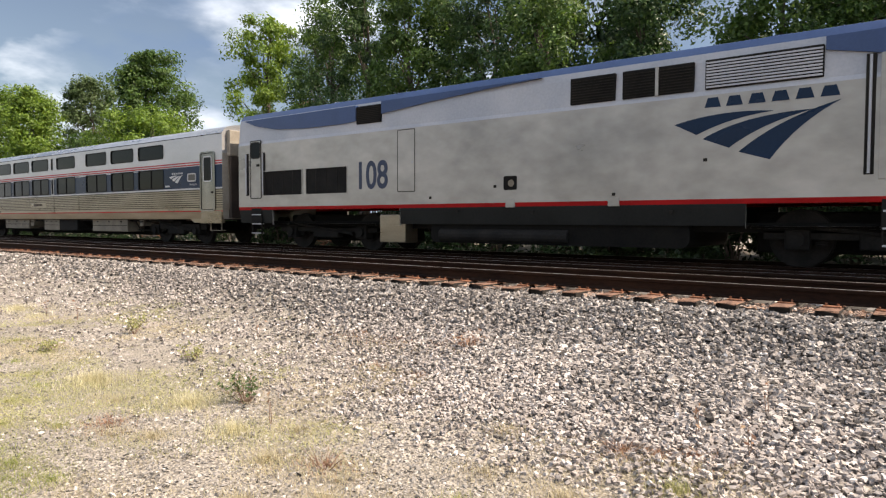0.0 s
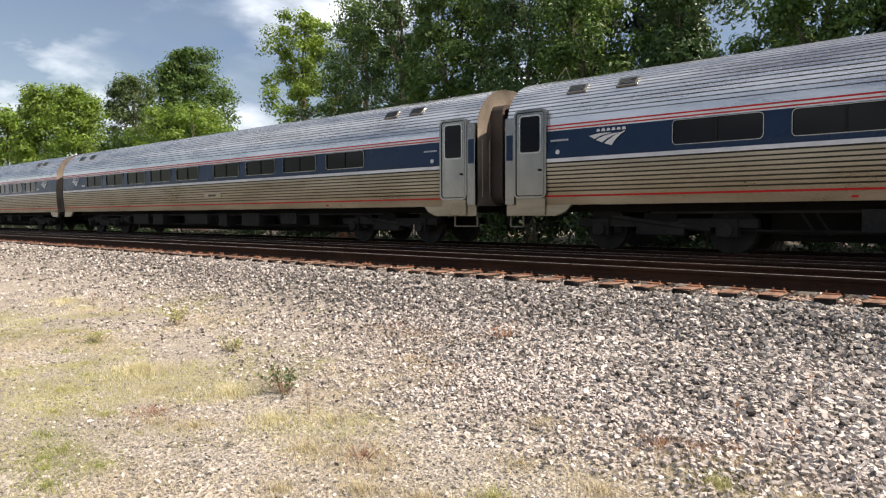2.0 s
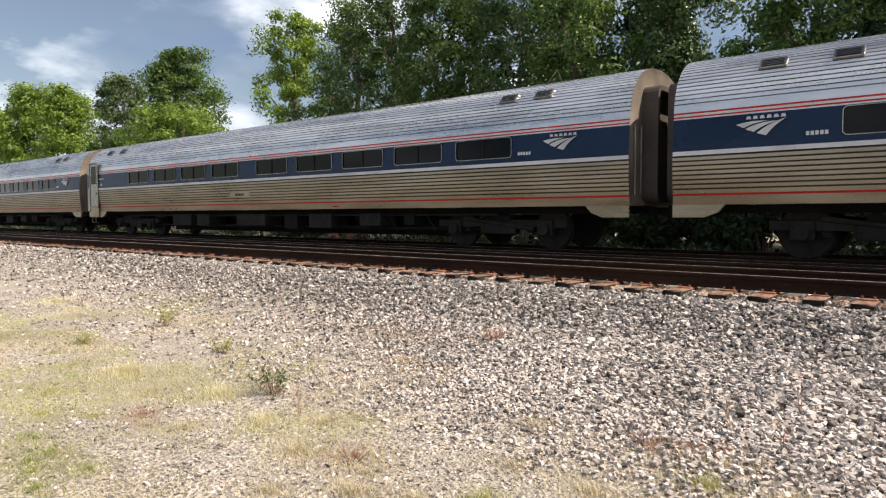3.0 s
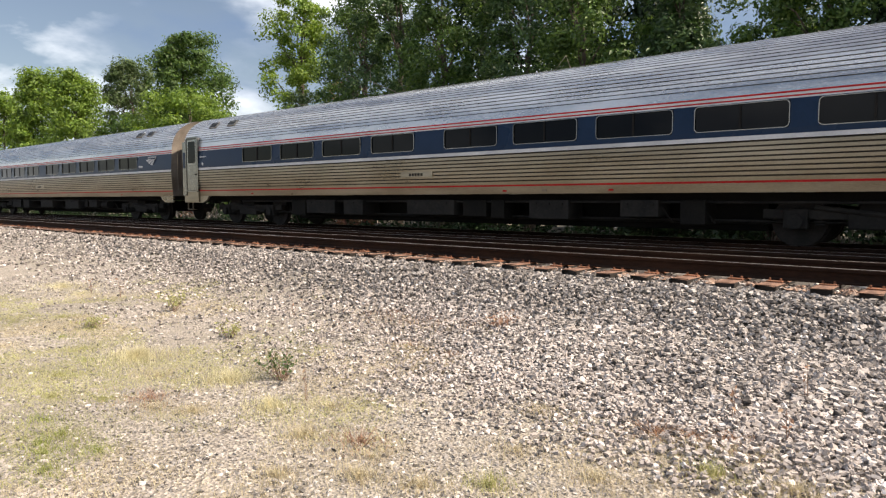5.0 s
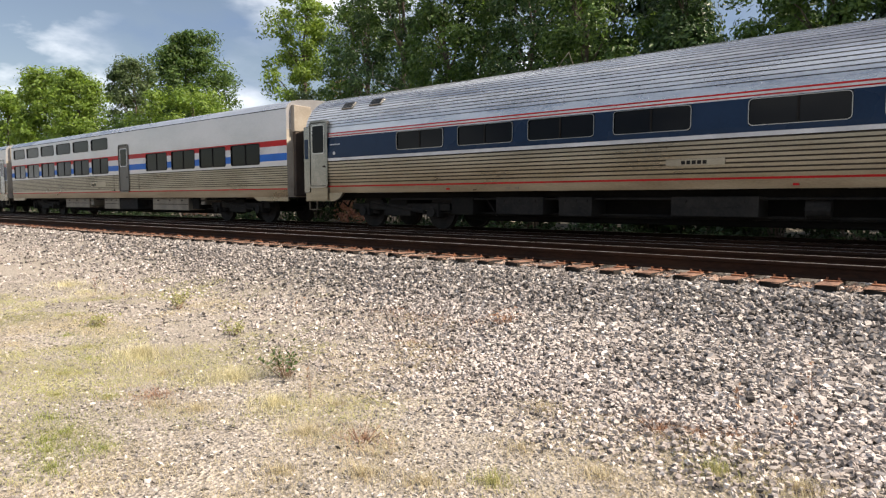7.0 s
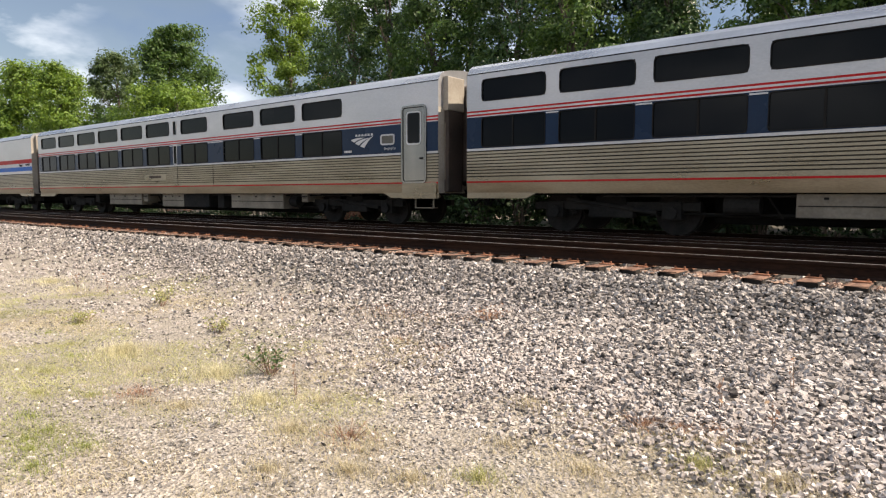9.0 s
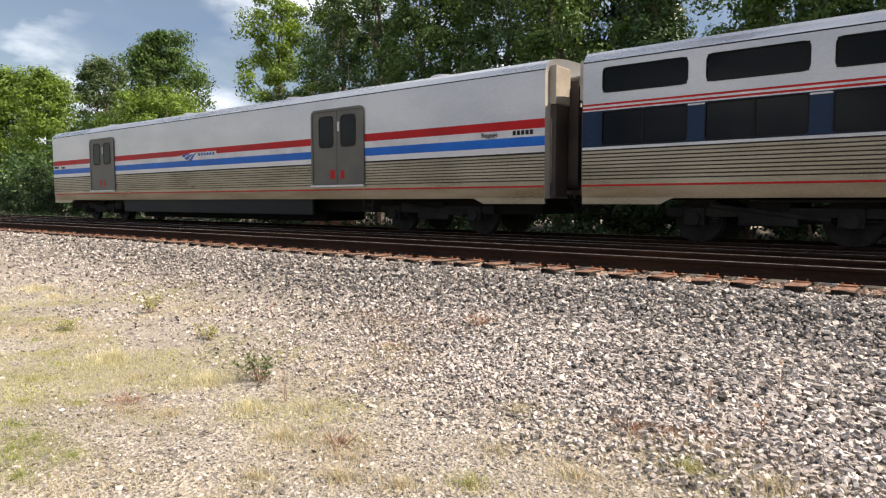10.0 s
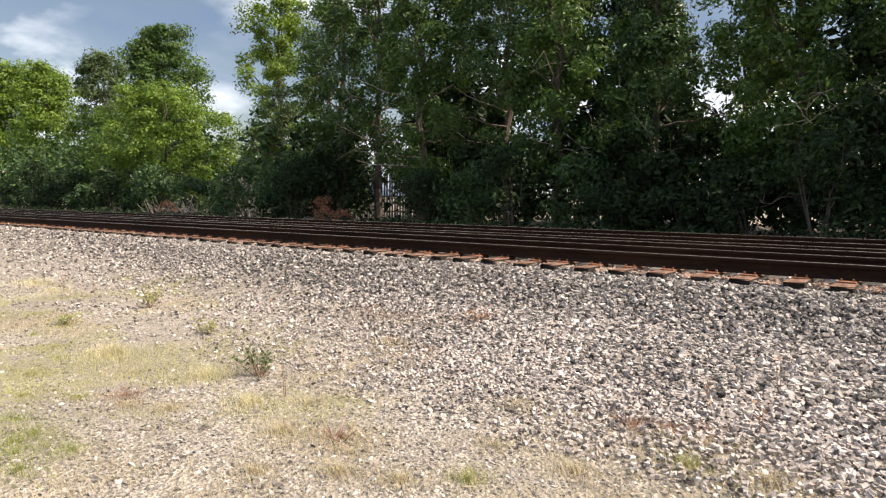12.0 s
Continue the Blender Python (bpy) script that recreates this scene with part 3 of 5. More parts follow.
def plant_woods():
    rr = random.Random(5)
    # tall dark wood behind the tracks, with a break in its front
    # the tree at x 6.6 is out of view, added to shade the right front
    i = 0
    for x, y, h, rad in ((-26.4, 25, 13.6, 3.0), (-22.8, 24, 13, 3.3), (-19.2, 23, 12, 3.1), (-15.6, 24.5, 12, 3.3), (-12.2, 22.8, 11, 2.9), (-8.7, 24, 10.6, 2.8),
                         (-3.9, 23, 10.2, 2.5), (-0.6, 24.5, 12.6, 3.3), (3.0, 23, 11.5, 3.0), (6.6, 23.6, 12.5, 3.3), (13, 28, 11, 3.5), (19, 29, 11, 3.5)):
        t = tree(x, y, h, rad, 0.20, LEAF_DARK if i % 2 else LEAF_MID, 96, 215, 0.09, 100 + i * 31, "tall dark green deciduous tree in the wood behind the tracks", clump_r=0.78, skirt=0.95)
        dead_limbs(t, 3, h, rad * 1.05, 60 + i)
        i += 1
    tree(-6.3, 26.5, 8.6, 1.5, 0.25, LEAF_DARK, 26, 120, 0.085, 77, "thin young tree with open leaves in a break of the wood", clump_r=0.7)
    for x, y, h, rad in ((-23, 31, 14, 4.2), (-16.5, 32, 13, 4.2), (-12.2, 31, 12, 3.2), (-2.4, 31, 11, 3.4), (4.5, 32, 12, 4.4), (13, 34, 12, 4.5)):
        tree(x, y, h, rad, 0.08, LEAF_SHADED, 88, 90, 0.19, 900 + i * 17, "tall dark green tree deep in the wood", clump_r=1.3, skirt=1.0)
        i += 1
    # undergrowth at the foot of the wood, open where the fence shows through
    def open_line(px, py):
        return any(a < px / py < b for a, b in ((-1.0, -0.86), (-1.54, -1.40), (-0.58, -0.53)))

    x = -27.0
    while x < 16:
        if open_line(x, 20.6) or open_line(x + 0.8, 22.8):
            x += 0.5
            continue
        h = rr.uniform(2.0, 3.8)
        bush(x, 20.6 + rr.uniform(-0.8, 1.2), h, rr.uniform(1.2, 1.8), rr.choice((LEAF_SHADED, LEAF_SHADED, LEAF_DARK)), 30, 70, 0.085, 3000 + i, "dense dark green shrub at the foot of the wood")
        bush(x + 0.8, 22.8 + rr.uniform(-0.8, 1.0), h * 1.35, rr.uniform(1.4, 2.0), LEAF_SHADED, 30, 56, 0.13, 4000 + i, "dense dark green shrub within the wood")
        i += 1
        x += rr.uniform(1.5, 2.2)
    # sunlit trees further along the line
    tree(-36.0, 28, 14.6, 3.2, 0.14, LEAF_LIGHT, 96, 250, 0.11, 41, "slender yellow-green tree standing beside the dark wood", clump_r=0.85, lean=0.6, skirt=0.9, top=0.85)
    t = tree(-29.2, 26.5, 12.6, 1.9, 0.30, LEAF_DARK, 40, 200, 0.085, 51, "thin tree with pale grey trunk at the wood's end", clump_r=0.8, bark=PALE_BARK)
    part("dead_foliage", cloud_mesh("dead_foliage", [(-.2, -1.2, 7.6), (.3, -1.0, 8.3), (.1, -1.3, 6.9)], [.55, .5, .4], 120, .07, LEAF_RED, 512), None, t, "withered red-brown leaves")
    t = tree(-33.0, 26, 8.0, 2.1, 0.08, LEAF_OLIVE, 44, 150, 0.085, 42, "thin olive-green tree with bare twigs", clump_r=0.75)
    dead_limbs(t, 5, 8.0, 2.4, 420)
    t = tree(-47.5, 26.5, 9.6, 5.6, 0.10, LEAF_LIGHT, 135, 240, 0.12, 43, "broad sunlit yellow-green tree hanging over the lineside", clump_r=1.05, skirt=1.0, top=0.8)
    dead_limbs(t, 6, 6.5, 4.8, 430)
    tree(-74.5, 41, 20.9, 6.2, 0.25, LEAF_MID, 150, 220, 0.20, 44, "large rounded green tree rising over the others", clump_r=1.6, top=0.75)
    tree(-90.5, 42, 20.0, 6.8, 0.2, LEAF_OLIVE, 100, 180, 0.21, 45, "tall olive-green tree among others", clump_r=1.5)
    tree(-86, 33, 16.6, 4.8, 0.12, LEAF_LIGHT, 100, 200, 0.19, 46, "sunlit light green tree beside the line", clump_r=1.5)
    tree(-103, 35, 19, 6, 0.1, LEAF_LIGHT, 100, 170, 0.24, 47, "bushy light green tree beside the line", clump_r=1.8)
    tree(-122, 36, 18, 6, 0.1, LEAF_LIGHT, 90, 90, 0.28, 48, "bushy light green tree beside the line", clump_r=1.9)
    tree(-66, 31, 9.5, 4.2, 0.08, LEAF_MID, 70, 110, 0.17, 49, "low green tree beside the line", clump_r=1.3)
    tree(-59, 27, 7.0, 3.2, 0.08, LEAF_MID, 60, 110, 0.15, 50, "low green tree beside the line", clump_r=1.1)
    x = -112.0
    while x < -27:
        if open_line(x, 21.8):
            x += 0.5
            continue
        h = rr.uniform(2.0, 3.6) * (1.3 if x < -60 else 1.0)
        bush(x, 21.8 + rr.uniform(-1.2, 1.5) + (1.5 if x < -60 else 0), h, rr.uniform(1.4, 2.1), rr.choice((LEAF_SHADED, LEAF_DARK, LEAF_SHADED, LEAF_OLIVE)), 24, 76, 0.12, 5000 + i, "dense green lineside shrub")
        i += 1
        x += rr.uniform(2.2, 3.3)
    # brushwood and reddened shrubs at the edge of the ballast
    for k, (bx, by) in enumerate(((-35.5, 20.3), (-33.8, 20.0), (-38.0, 20.5))):
        pile = tagged(new("brushwood_pile"), "heap of pale dead branches beside the line", "branches")
        pile.location = (bx, by, ground_z(bx, by))
        bm = bmesh.new()
        for j in range(26):
            a = rr.uniform(0, 6.283)
            p0 = (rr.uniform(-1, 1), rr.uniform(-.4, .4), rr.uniform(0, .3))
            limb(bm, p0, (p0[0] + rr.uniform(-1.6, 1.6), p0[1] + rr.uniform(-.5, .5), rr.uniform(.1, 1.5)), .03, .008, 700 + 40 * k + j, 5)
        part("branch", bm, PALE_BARK, pile)
    for k, (bx, by, bh) in enumerate(((-22.9, 20.3, 1.5), (-37.0, 20.6, 1.2), (-21.9, 20.5, 1.0))):
        bush(bx, by, bh, .6, LEAF_RED, 14, 40, .07, 7700 + k, "small shrub with reddened leaves beside the line")
    # the depth of the dark wood
    cs = []
    while len(cs) < 300:
        px, py, pz = rr.uniform(-34, 30), rr.uniform(26, 40), rr.uniform(0.2, 8)
        if not open_line(px, py) and noise.noise((px * 0.22, py * 0.22, pz * 0.22)) > (0.12 if pz > 3.2 else -0.7) and not (pz > 3.0 and -0.275 < px / py < -0.225):
            cs.append((px, py, pz))
    part("wood_thicket", cloud_mesh("wood_thicket", cs, [1.7] * len(cs), 130, 0.27, LEAF_SHADED, 78), None)
    tagged(bpy.data.objects["wood_thicket"], "dense shaded foliage in the depth of the wood", "woods", kind="stuff")
    cs = [(rr.uniform(-130, -26), rr.uniform(24, 48), rr.uniform(0.2, 5.5)) for _ in range(350)]
    cs = [q for q in cs if not open_line(q[0], q[1])]
    part("low_thicket", cloud_mesh("low_thicket", cs, [1.9] * len(cs), 110, 0.27, LEAF_DARK, 79), None)
    tagged(bpy.data.objects["low_thicket"], "low green thicket beneath the lineside trees", "woods", kind="stuff")
    # low growth along the foot of the wood
    cs = [(rr.uniform(-62, 26), rr.uniform(18.6, 20.4), rr.uniform(0.0, 0.3) - 0.62) for _ in range(380)]
    part("lineside_weeds", cloud_mesh("lineside_weeds", cs, [0.5] * len(cs), 60, 0.085, LEAF_SHADED, 80), None)
    tagged(bpy.data.objects["lineside_weeds"], "low dark weeds along the far edge of the ballast", "weeds", kind="stuff")
    # woods that close the far side and the distance
    cs = [(rr.uniform(-340, -125), rr.uniform(36, 90), rr.uniform(1, 13)) for _ in range(420)]
    part("distant_woods", cloud_mesh("distant_woods", cs, [3.2] * len(cs), 60, 0.6, LEAF_MID, 77), None)
    tagged(bpy.data.objects["distant_woods"], "hazy green woods far along the line", "woods", kind="stuff")


plant_woods()


def pale_fence():
    """A weathered fence of upright boards behind the trees, seen through gaps in the leaves."""
    r = random.Random(88)
    c = tagged(new("fence"), "weathered pale board fence standing behind the trees", "fence")
    c.location = (-33, 29.2, ground_z(-33, 29.2))
    boards = []
    for k in range(4):
        bm = prism(bmesh.new(), [(-.07, 0), (.07, 0), (.07, 2.75 + .04 * k), (.03, 2.86 + .03 * k), (-.05, 2.84), (-.07, 2.74)], 0, .022)
        bmesh.ops.recalc_face_normals(bm, faces=bm.faces)
        me = bpy.data.meshes.new("board")
        bm.to_mesh(me)
        bm.free()
        me.materials.append(PALE_BARK)
        boards.append(me)
    for k in range(122):
        b = part("board", r.choice(boards), None, c)
        b.matrix_basis = Matrix.Translation((-13 + .212 * k + r.uniform(-.02, .02), r.uniform(-.01, .01), r.uniform(-.06, .06))) @ Matrix.Rotation(radians(r.uniform(-1.5, 1.5)), 4, "Y")
    for z in (.5, 1.4, 2.3):
        part("rail", box(bmesh.new(), -13.1, 12.9, .035, .075, z, z + .09), BARK, c)
    for k in range(11):
        part("post", box(bmesh.new(), -13 + 2.56 * k - .05, -13 + 2.56 * k + .05, .08, .18, -.3, 2.7), BARK, c)


pale_fence()

# ---------------- the train ----------------
HALF = 1.6
TRAIN = []       # (thing, metres behind the coupling at the locomotive's rear)


def shell(name, prof, x0, x1, holes, mats, parent, ends=(), label="", depth=0.06):
    """A car body: the half section prof, rows of (y, z, material of the strip above), drawn along x on both sides,
    with openings holes (xa, xb, za, zb) that have reveals, closed at both ends. ends: (z, material) rows for the end sheets."""
    xs = sorted({x0, x1, *[h[0] for h in holes], *[h[1] for h in holes]})
    v, f, mi = [], [], []

    def quad(a, b, c, d, m):
        k = len(v)
        v.extend((a, b, c, d))
        f.append((k, k + 1, k + 2, k + 3))
        mi.append(m)
    for side in (-1, 1):
        for (ya, za, m), (yb, zb, _) in zip(prof, prof[1:]):
            for xa, xb in zip(xs, xs[1:]):
                mid = (xa + xb) / 2
                if any(h[0] < mid < h[1] and h[2] < (za + zb) / 2 < h[3] for h in holes):
                    continue
                quad((xa, side * ya, za), (xb, side * ya, za), (xb, side * yb, zb), (xa, side * yb, zb), m)
        for xa, xb, za, zb in holes:
            y = max(p[0] for p in prof if za - 0.01 <= p[1] <= zb + 0.01)
            o, i = side * y, side * (y - depth)
            for p, q in (((xa, za), (xb, za)), ((xb, za), (xb, zb)), ((xb, zb), (xa, zb)), ((xa, zb), (xa, za))):
                quad((p[0], o, p[1]), (q[0], o, q[1]), (q[0], i, q[1]), (p[0], i, p[1]), 0)
    for x in (x0, x1):
        for (ya, za, _), (yb, zb, _) in zip(prof, prof[1:]):
            m = [e[1] for e in ends if e[0] <= za + 1e-6][-1] if ends else 0
            quad((x, -ya, za), (x, ya, za), (x, yb, zb), (x, -yb, zb), m)
    quad((x0, -prof[0][0], prof[0][1]), (x1, -prof[0][0], prof[0][1]), (x1, prof[0][0], prof[0][1]), (x0, prof[0][0], prof[0][1]), 0)
    return part(name, mesh_of(name, v, f, mats, mi), None, parent, label)


def flutes(z0, z1, n, yf, m, g, depth=0.022):
    """Strips of a corrugated sheet: flat ribs with sunk grooves."""
    out, p = [], (z1 - z0) / n
    for i in range(n):
        z = z0 + i * p
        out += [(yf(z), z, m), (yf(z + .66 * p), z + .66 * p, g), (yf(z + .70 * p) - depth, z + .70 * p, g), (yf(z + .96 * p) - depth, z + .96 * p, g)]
    return out


def window(parent, xa, xb, za, zb, y, frame_mat, mullion=False, w=0.022, r=0.07, name="window"):
    """A framed pane, set back in its opening on the side that faces -y."""
    bm = ring(bmesh.new(), xa, xb, za, zb, w, r, -y - 0.010, -y + 0.02)
    win = part(name, bm, frame_mat, parent)
    part("pane", box(bmesh.new(), xa - .01, xb + .01, -y + 0.022, -y + 0.034, za - .01, zb + .01), GLASS, win)
    if mullion:
        m = (xa + xb) / 2
        part("mullion", box(bmesh.new(), m - .02, m + .02, -y + .004, -y + .021, za, zb), RUBBER, win)
    far = part("pane", box(bmesh.new(), xa - .01, xb + .01, y - 0.034, y - 0.022, za - .01, zb + .01), GLASS, win)
    return win


def side_door(parent, xa, xb, za, zb, y, mat, wz0, wz1, inset=0.12, label="", win_mat=None, win_r=0.06, deep=0.02):
    """A vestibule door with a surround, a window and a handle."""
    d = part("door", box(bmesh.new(), xa, xb, -y - 0.012, -y + 0.05, za, zb, 0.01), mat, parent, label)
    part("door_frame", ring(bmesh.new(), xa, xb, za, zb, 0.05, 0.08, -y - 0.03, -y + deep), mat, d)
    part("seal", ring(bmesh.new(), xa + .02, xb - .02, za + .02, zb - .02, 0.02, 0.06, -y - 0.017, -y + 0.01), RUBBER, d)
    part("window_frame", ring(bmesh.new(), xa + inset, xb - inset, wz0, wz1, 0.035, win_r, -y - 0.022, -y), win_mat or WHITE, d)
    part("pane", box(bmesh.new(), xa + inset - .01, xb - inset + .01, -y - .016, -y - .004, wz0 - .01, wz1 + .01), GLASS, d)
    part("handle", box(bmesh.new(), xb - .16, xb - .08, -y - .04, -y - .012, za + .55, za + .60, .008), RUBBER, d)
    return d


def swoosh(parent, x, z, w, mat, y, blocks=True):
    """Three tapering curved blades, like rails running to one point, with a row of plain blocks above; painted plates."""
    t = 0.006
    emblem = new("emblem")
    emblem.parent = parent

    def curve(p, c, q, n=8):
        return [((1 - k) ** 2 * p[0] + 2 * k * (1 - k) * c[0] + k * k * q[0], (1 - k) ** 2 * p[1] + 2 * k * (1 - k) * c[1] + k * k * q[1]) for k in (i / n for i in range(n + 1))]
    # as shares of the width: outer edge, then inner edge
    for p, c, q, c2, p2 in (((0, .27), (.30, .35), (.63, .31), (.36, .29), (.15, .19)), ((.19, .16), (.44, .30), (.86, .30), (.56, .24), (.36, .09)), ((.42, .06), (.64, .25), (1.0, .345), (.76, .22), (.61, 0))):
        pts = curve(p, c, q) + curve(q, c2, p2)[1:]
        part("blade", prism(bmesh.new(), [(x + px * w, z + pz * w) for px, pz in pts], -y - t, -y - 0.001), mat, emblem)
    for i in range(6 if blocks else 0):
        bx, bz = x + w * (.20 + .137 * i), z + w * .368
        part("block", prism(bmesh.new(), [(bx, bz), (bx + w * .105, bz), (bx + w * .085, bz + w * .065), (bx + w * .02, bz + w * .065)], -y - t, -y - .001), mat, emblem)
    return emblem


def bars(parent, x0, x1, z0, z1, n, y, mat, name="lettering"):
    """A short row of plain bars where small writing stands."""
    bm, p = bmesh.new(), (x1 - x0) / n
    for i in range(n):
        box(bm, x0 + i * p, x0 + i * p + p * .72, -y - .006, -y - .001, z0, z1)
    return part(name, bm, mat, parent)


def words(parent, text, x, z, size, y, mat, name="lettering", stretch=1.0, bold=0.0):
    c = bpy.data.curves.new(name, "FONT")
    c.body, c.size, c.extrude, c.offset = text, size, 0.003, bold
    c.materials.append(mat)
    ob = new(name, c)
    ob.parent = parent
    ob.matrix_basis = Matrix.Translation((x, -y - .005, z)) @ Matrix.Rotation(radians(90), 4, "X") @ Matrix.Diagonal((stretch, 1, 1, 1))
    return ob


def wheel_mesh(r):
    bm = bmesh.new()
    m = Matrix.Rotation(radians(90), 4, "X")
    for rr, d, y in ((r, 0.10, 0.0), (r + .03, 0.03, .06), (r * .55, .13, 0), (r * .25, .22, -.02)):
        bmesh.ops.create_cone(bm, cap_ends=True, segments=28, radius1=rr, radius2=rr, depth=d, matrix=Matrix.Translation((0, y, 0)) @ m)
    me = bpy.data.meshes.new("wheel")
    bm.to_mesh(me)
    bm.free()
    me.materials.append(WHEEL)
    return me


COACH_WHEEL, LOCO_WHEEL = wheel_mesh(0.46), wheel_mesh(0.51)


def bogie(parent, x, base=2.6, loco=False):
    """Two axles, side frames, axle boxes, springs and brake gear."""
    r = 0.51 if loco else 0.46
    b = new("bogie")
    b.parent = parent
    b.location = (x, 0, 0)
    for s in (-1, 1):
        y = s * (1.12 if loco else 1.05)
        bm = bmesh.new()
        box(bm, -base / 2 - .55, base / 2 + .55, y - .08, y + .08, .50, .68, .02)
        box(bm, -.5, .5, y - .12, y + .12, .34, .62, .03)
        for ax in (-base / 2, base / 2):
            box(bm, ax - .2, ax + .2, y - .14, y + .14, .32, .68, .03)
        part("side_frame", bm, DARK2, b)
        for ax in (-base / 2, base / 2):
            w = part("wheel", LOCO_WHEEL if loco else COACH_WHEEL, None, b)
            w.location = (ax, s * .7525, r)
            part("axle_box", cyl(bmesh.new(), (ax, y + s * .10, r), (ax, y + s * .21, r), .13, n=14), DARK2, b)
            bm = bmesh.new()
            for k in range(5):
                cyl(bm, (ax + .36 * (1 if ax < 0 else -1), y, .40 + .05 * k), (ax + .36 * (1 if ax < 0 else -1), y, .425 + .05 * k), .09, n=10)
            part("spring", bm, DARK2, b)
        bm = bmesh.new()
        cyl(bm, (-base / 2 + .3, y + s * .12, .72), (base / 2 - .3, y + s * .12, .46), .045, n=8)
        part("damper", bm, DARK2, b)
    for ax in (-base / 2, base / 2):
        part("axle", cyl(bmesh.new(), (ax, -.9, r), (ax, .9, r), .09), DARK, b)
    part("bolster", box(bmesh.new(), -.35, .35, -1.15, 1.15, .52, .80, .03), DARK, b)
    return b


def coupling(parent, x, s, ztop=3.1, w=0.62):
    """The rubber gangway bellows, step irons, hoses and coupler at a car's end; s: +1 front, -1 rear."""
    g = part("gangway", ring(bmesh.new(), -w + .1, w - .1, 1.15, ztop - .1, .10, .12, 0, .34), BROWN, parent, "dark brown gangway bellows")
    g.matrix_basis = Matrix.Translation((x + (0 if s > 0 else -.34), 0, 0)) @ Matrix.Rotation(radians(90), 4, "Z") @ Matrix.Translation((0, -.34, 0))
    part("end_door", box(bmesh.new(), x + s * .004, x + s * .03, -.42, .42, 1.15, 3.0, .01), BROWN, parent)
    bm = bmesh.new()
    cyl(bm, (x - s * .4, 0, .85), (x + s * .38, 0, .85), .09, n=10)
    box(bm, x + s * .28, x + s * .42, -.16, .16, .70, 1.0, .03)
    part("coupler", bm, DARK2, parent)
    for yy in (-.35, .35, -.5):
        bm = cyl(bmesh.new(), (x, yy, .95), (x + s * .2, yy * .9, .55), .025, n=6)
        cyl(bm, (x + s * .2, yy * .9, .55), (x + s * .4, yy * .8, .7), .025, n=6)
        part("hose", bm, RUBBER, parent)
    for yy in (-1.35, -1.05):
        part("grab_iron", cyl(bmesh.new(), (x + s * .03, yy, 1.2), (x + s * .03, yy, 2.6), .018, n=6), TANBOX, parent)


def step(parent, x0, x1, y=1.45, z=.50):
    bm = bmesh.new()
    for x in (x0, x1):
        box(bm, x - .012, x + .012, -y - .02, -y + .02, z, .78)
    box(bm, x0, x1, -y - .03, -y + .16, z - .02, z)
    return part("step", bm, TANBOX, parent)


def underfloor(parent, seed, boxes, n=10):
    """Battery boxes, tanks, pipes and cables below the floor. boxes: (xa, xb, zbottom, material)."""
    r = random.Random(seed)
    part("underframe", box(bmesh.new(), -12.2, 12.2, -.9, .9, .82, 1.0), DARK, parent)
    # added dark block, shuts off the bright view through under the floor
    part("under_car_block", box(bmesh.new(), -7.2, 7.2, -.45, .45, .24, .82, .04), DARK, parent)
    for xa, xb, zb, m in boxes:
        u = part("equipment_box", box(bmesh.new(), xa, xb, -1.42, -.75, zb, .84, .015), m, parent)
        bm = bmesh.new()
        box(bm, xa + .03, xb - .03, -1.432, -1.42, (zb + .84) / 2 - .012, (zb + .84) / 2 + .006)
        for k in range(3):
            px = xa + (xb - xa) * (k + .5) / 3
            box(bm, px - .035, px + .035, -1.45, -1.42, .74, .78)
        part("latch", bm, DARK2, u)
        part("equipment_box", box(bmesh.new(), xa, xb, .75, 1.42, zb, .84, .015), m, parent)
    taken = [(b[0], b[1]) for b in boxes]
    for i in range(n):
        xa = r.uniform(-7.2, 6.4)
        xb = xa + r.uniform(.3, .8)
        if any(a - .1 < xb and xa < b + .1 for a, b in taken):
            continue
        taken.append((xa, xb))
        if r.random() < .3:
            part("tank", cyl(bmesh.new(), (xa, -1.15, .62), (xb, -1.15, .62), .17, n=14), DARK2, parent)
        else:
            part("equipment_box", box(bmesh.new(), xa, xb, -1.35, -.7, r.uniform(.36, .55), .84, .015), r.choice((DARK2, DARK2, DARK)), parent)
    bm = bmesh.new()
    for yy, zz in ((-1.3, .80), (-1.0, .45), (-.6, .40)):
        cyl(bm, (-9.2, yy, zz), (9.2, yy, zz), .025, n=6)
    for i in range(7):
        xx = r.uniform(-7, 7)
        cyl(bm, (xx, -1.2, .8), (xx + .25, -1.1, .38), .018, n=5)
    part("pipe", bm, DARK2, parent)


# ---- single-level fluted coach ----
def coach_y(z):
    if z <= 2.6:
        return HALF - 0.10 * (max(0, 1.9 - z) / 1.1) ** 2 - 0.04 * (max(0, z - 1.9) / 0.7) ** 2
    return 1.56 * max(0.0, 1 - ((z - 2.6) / 1.32) ** 2.3) ** (1 / 2.3)


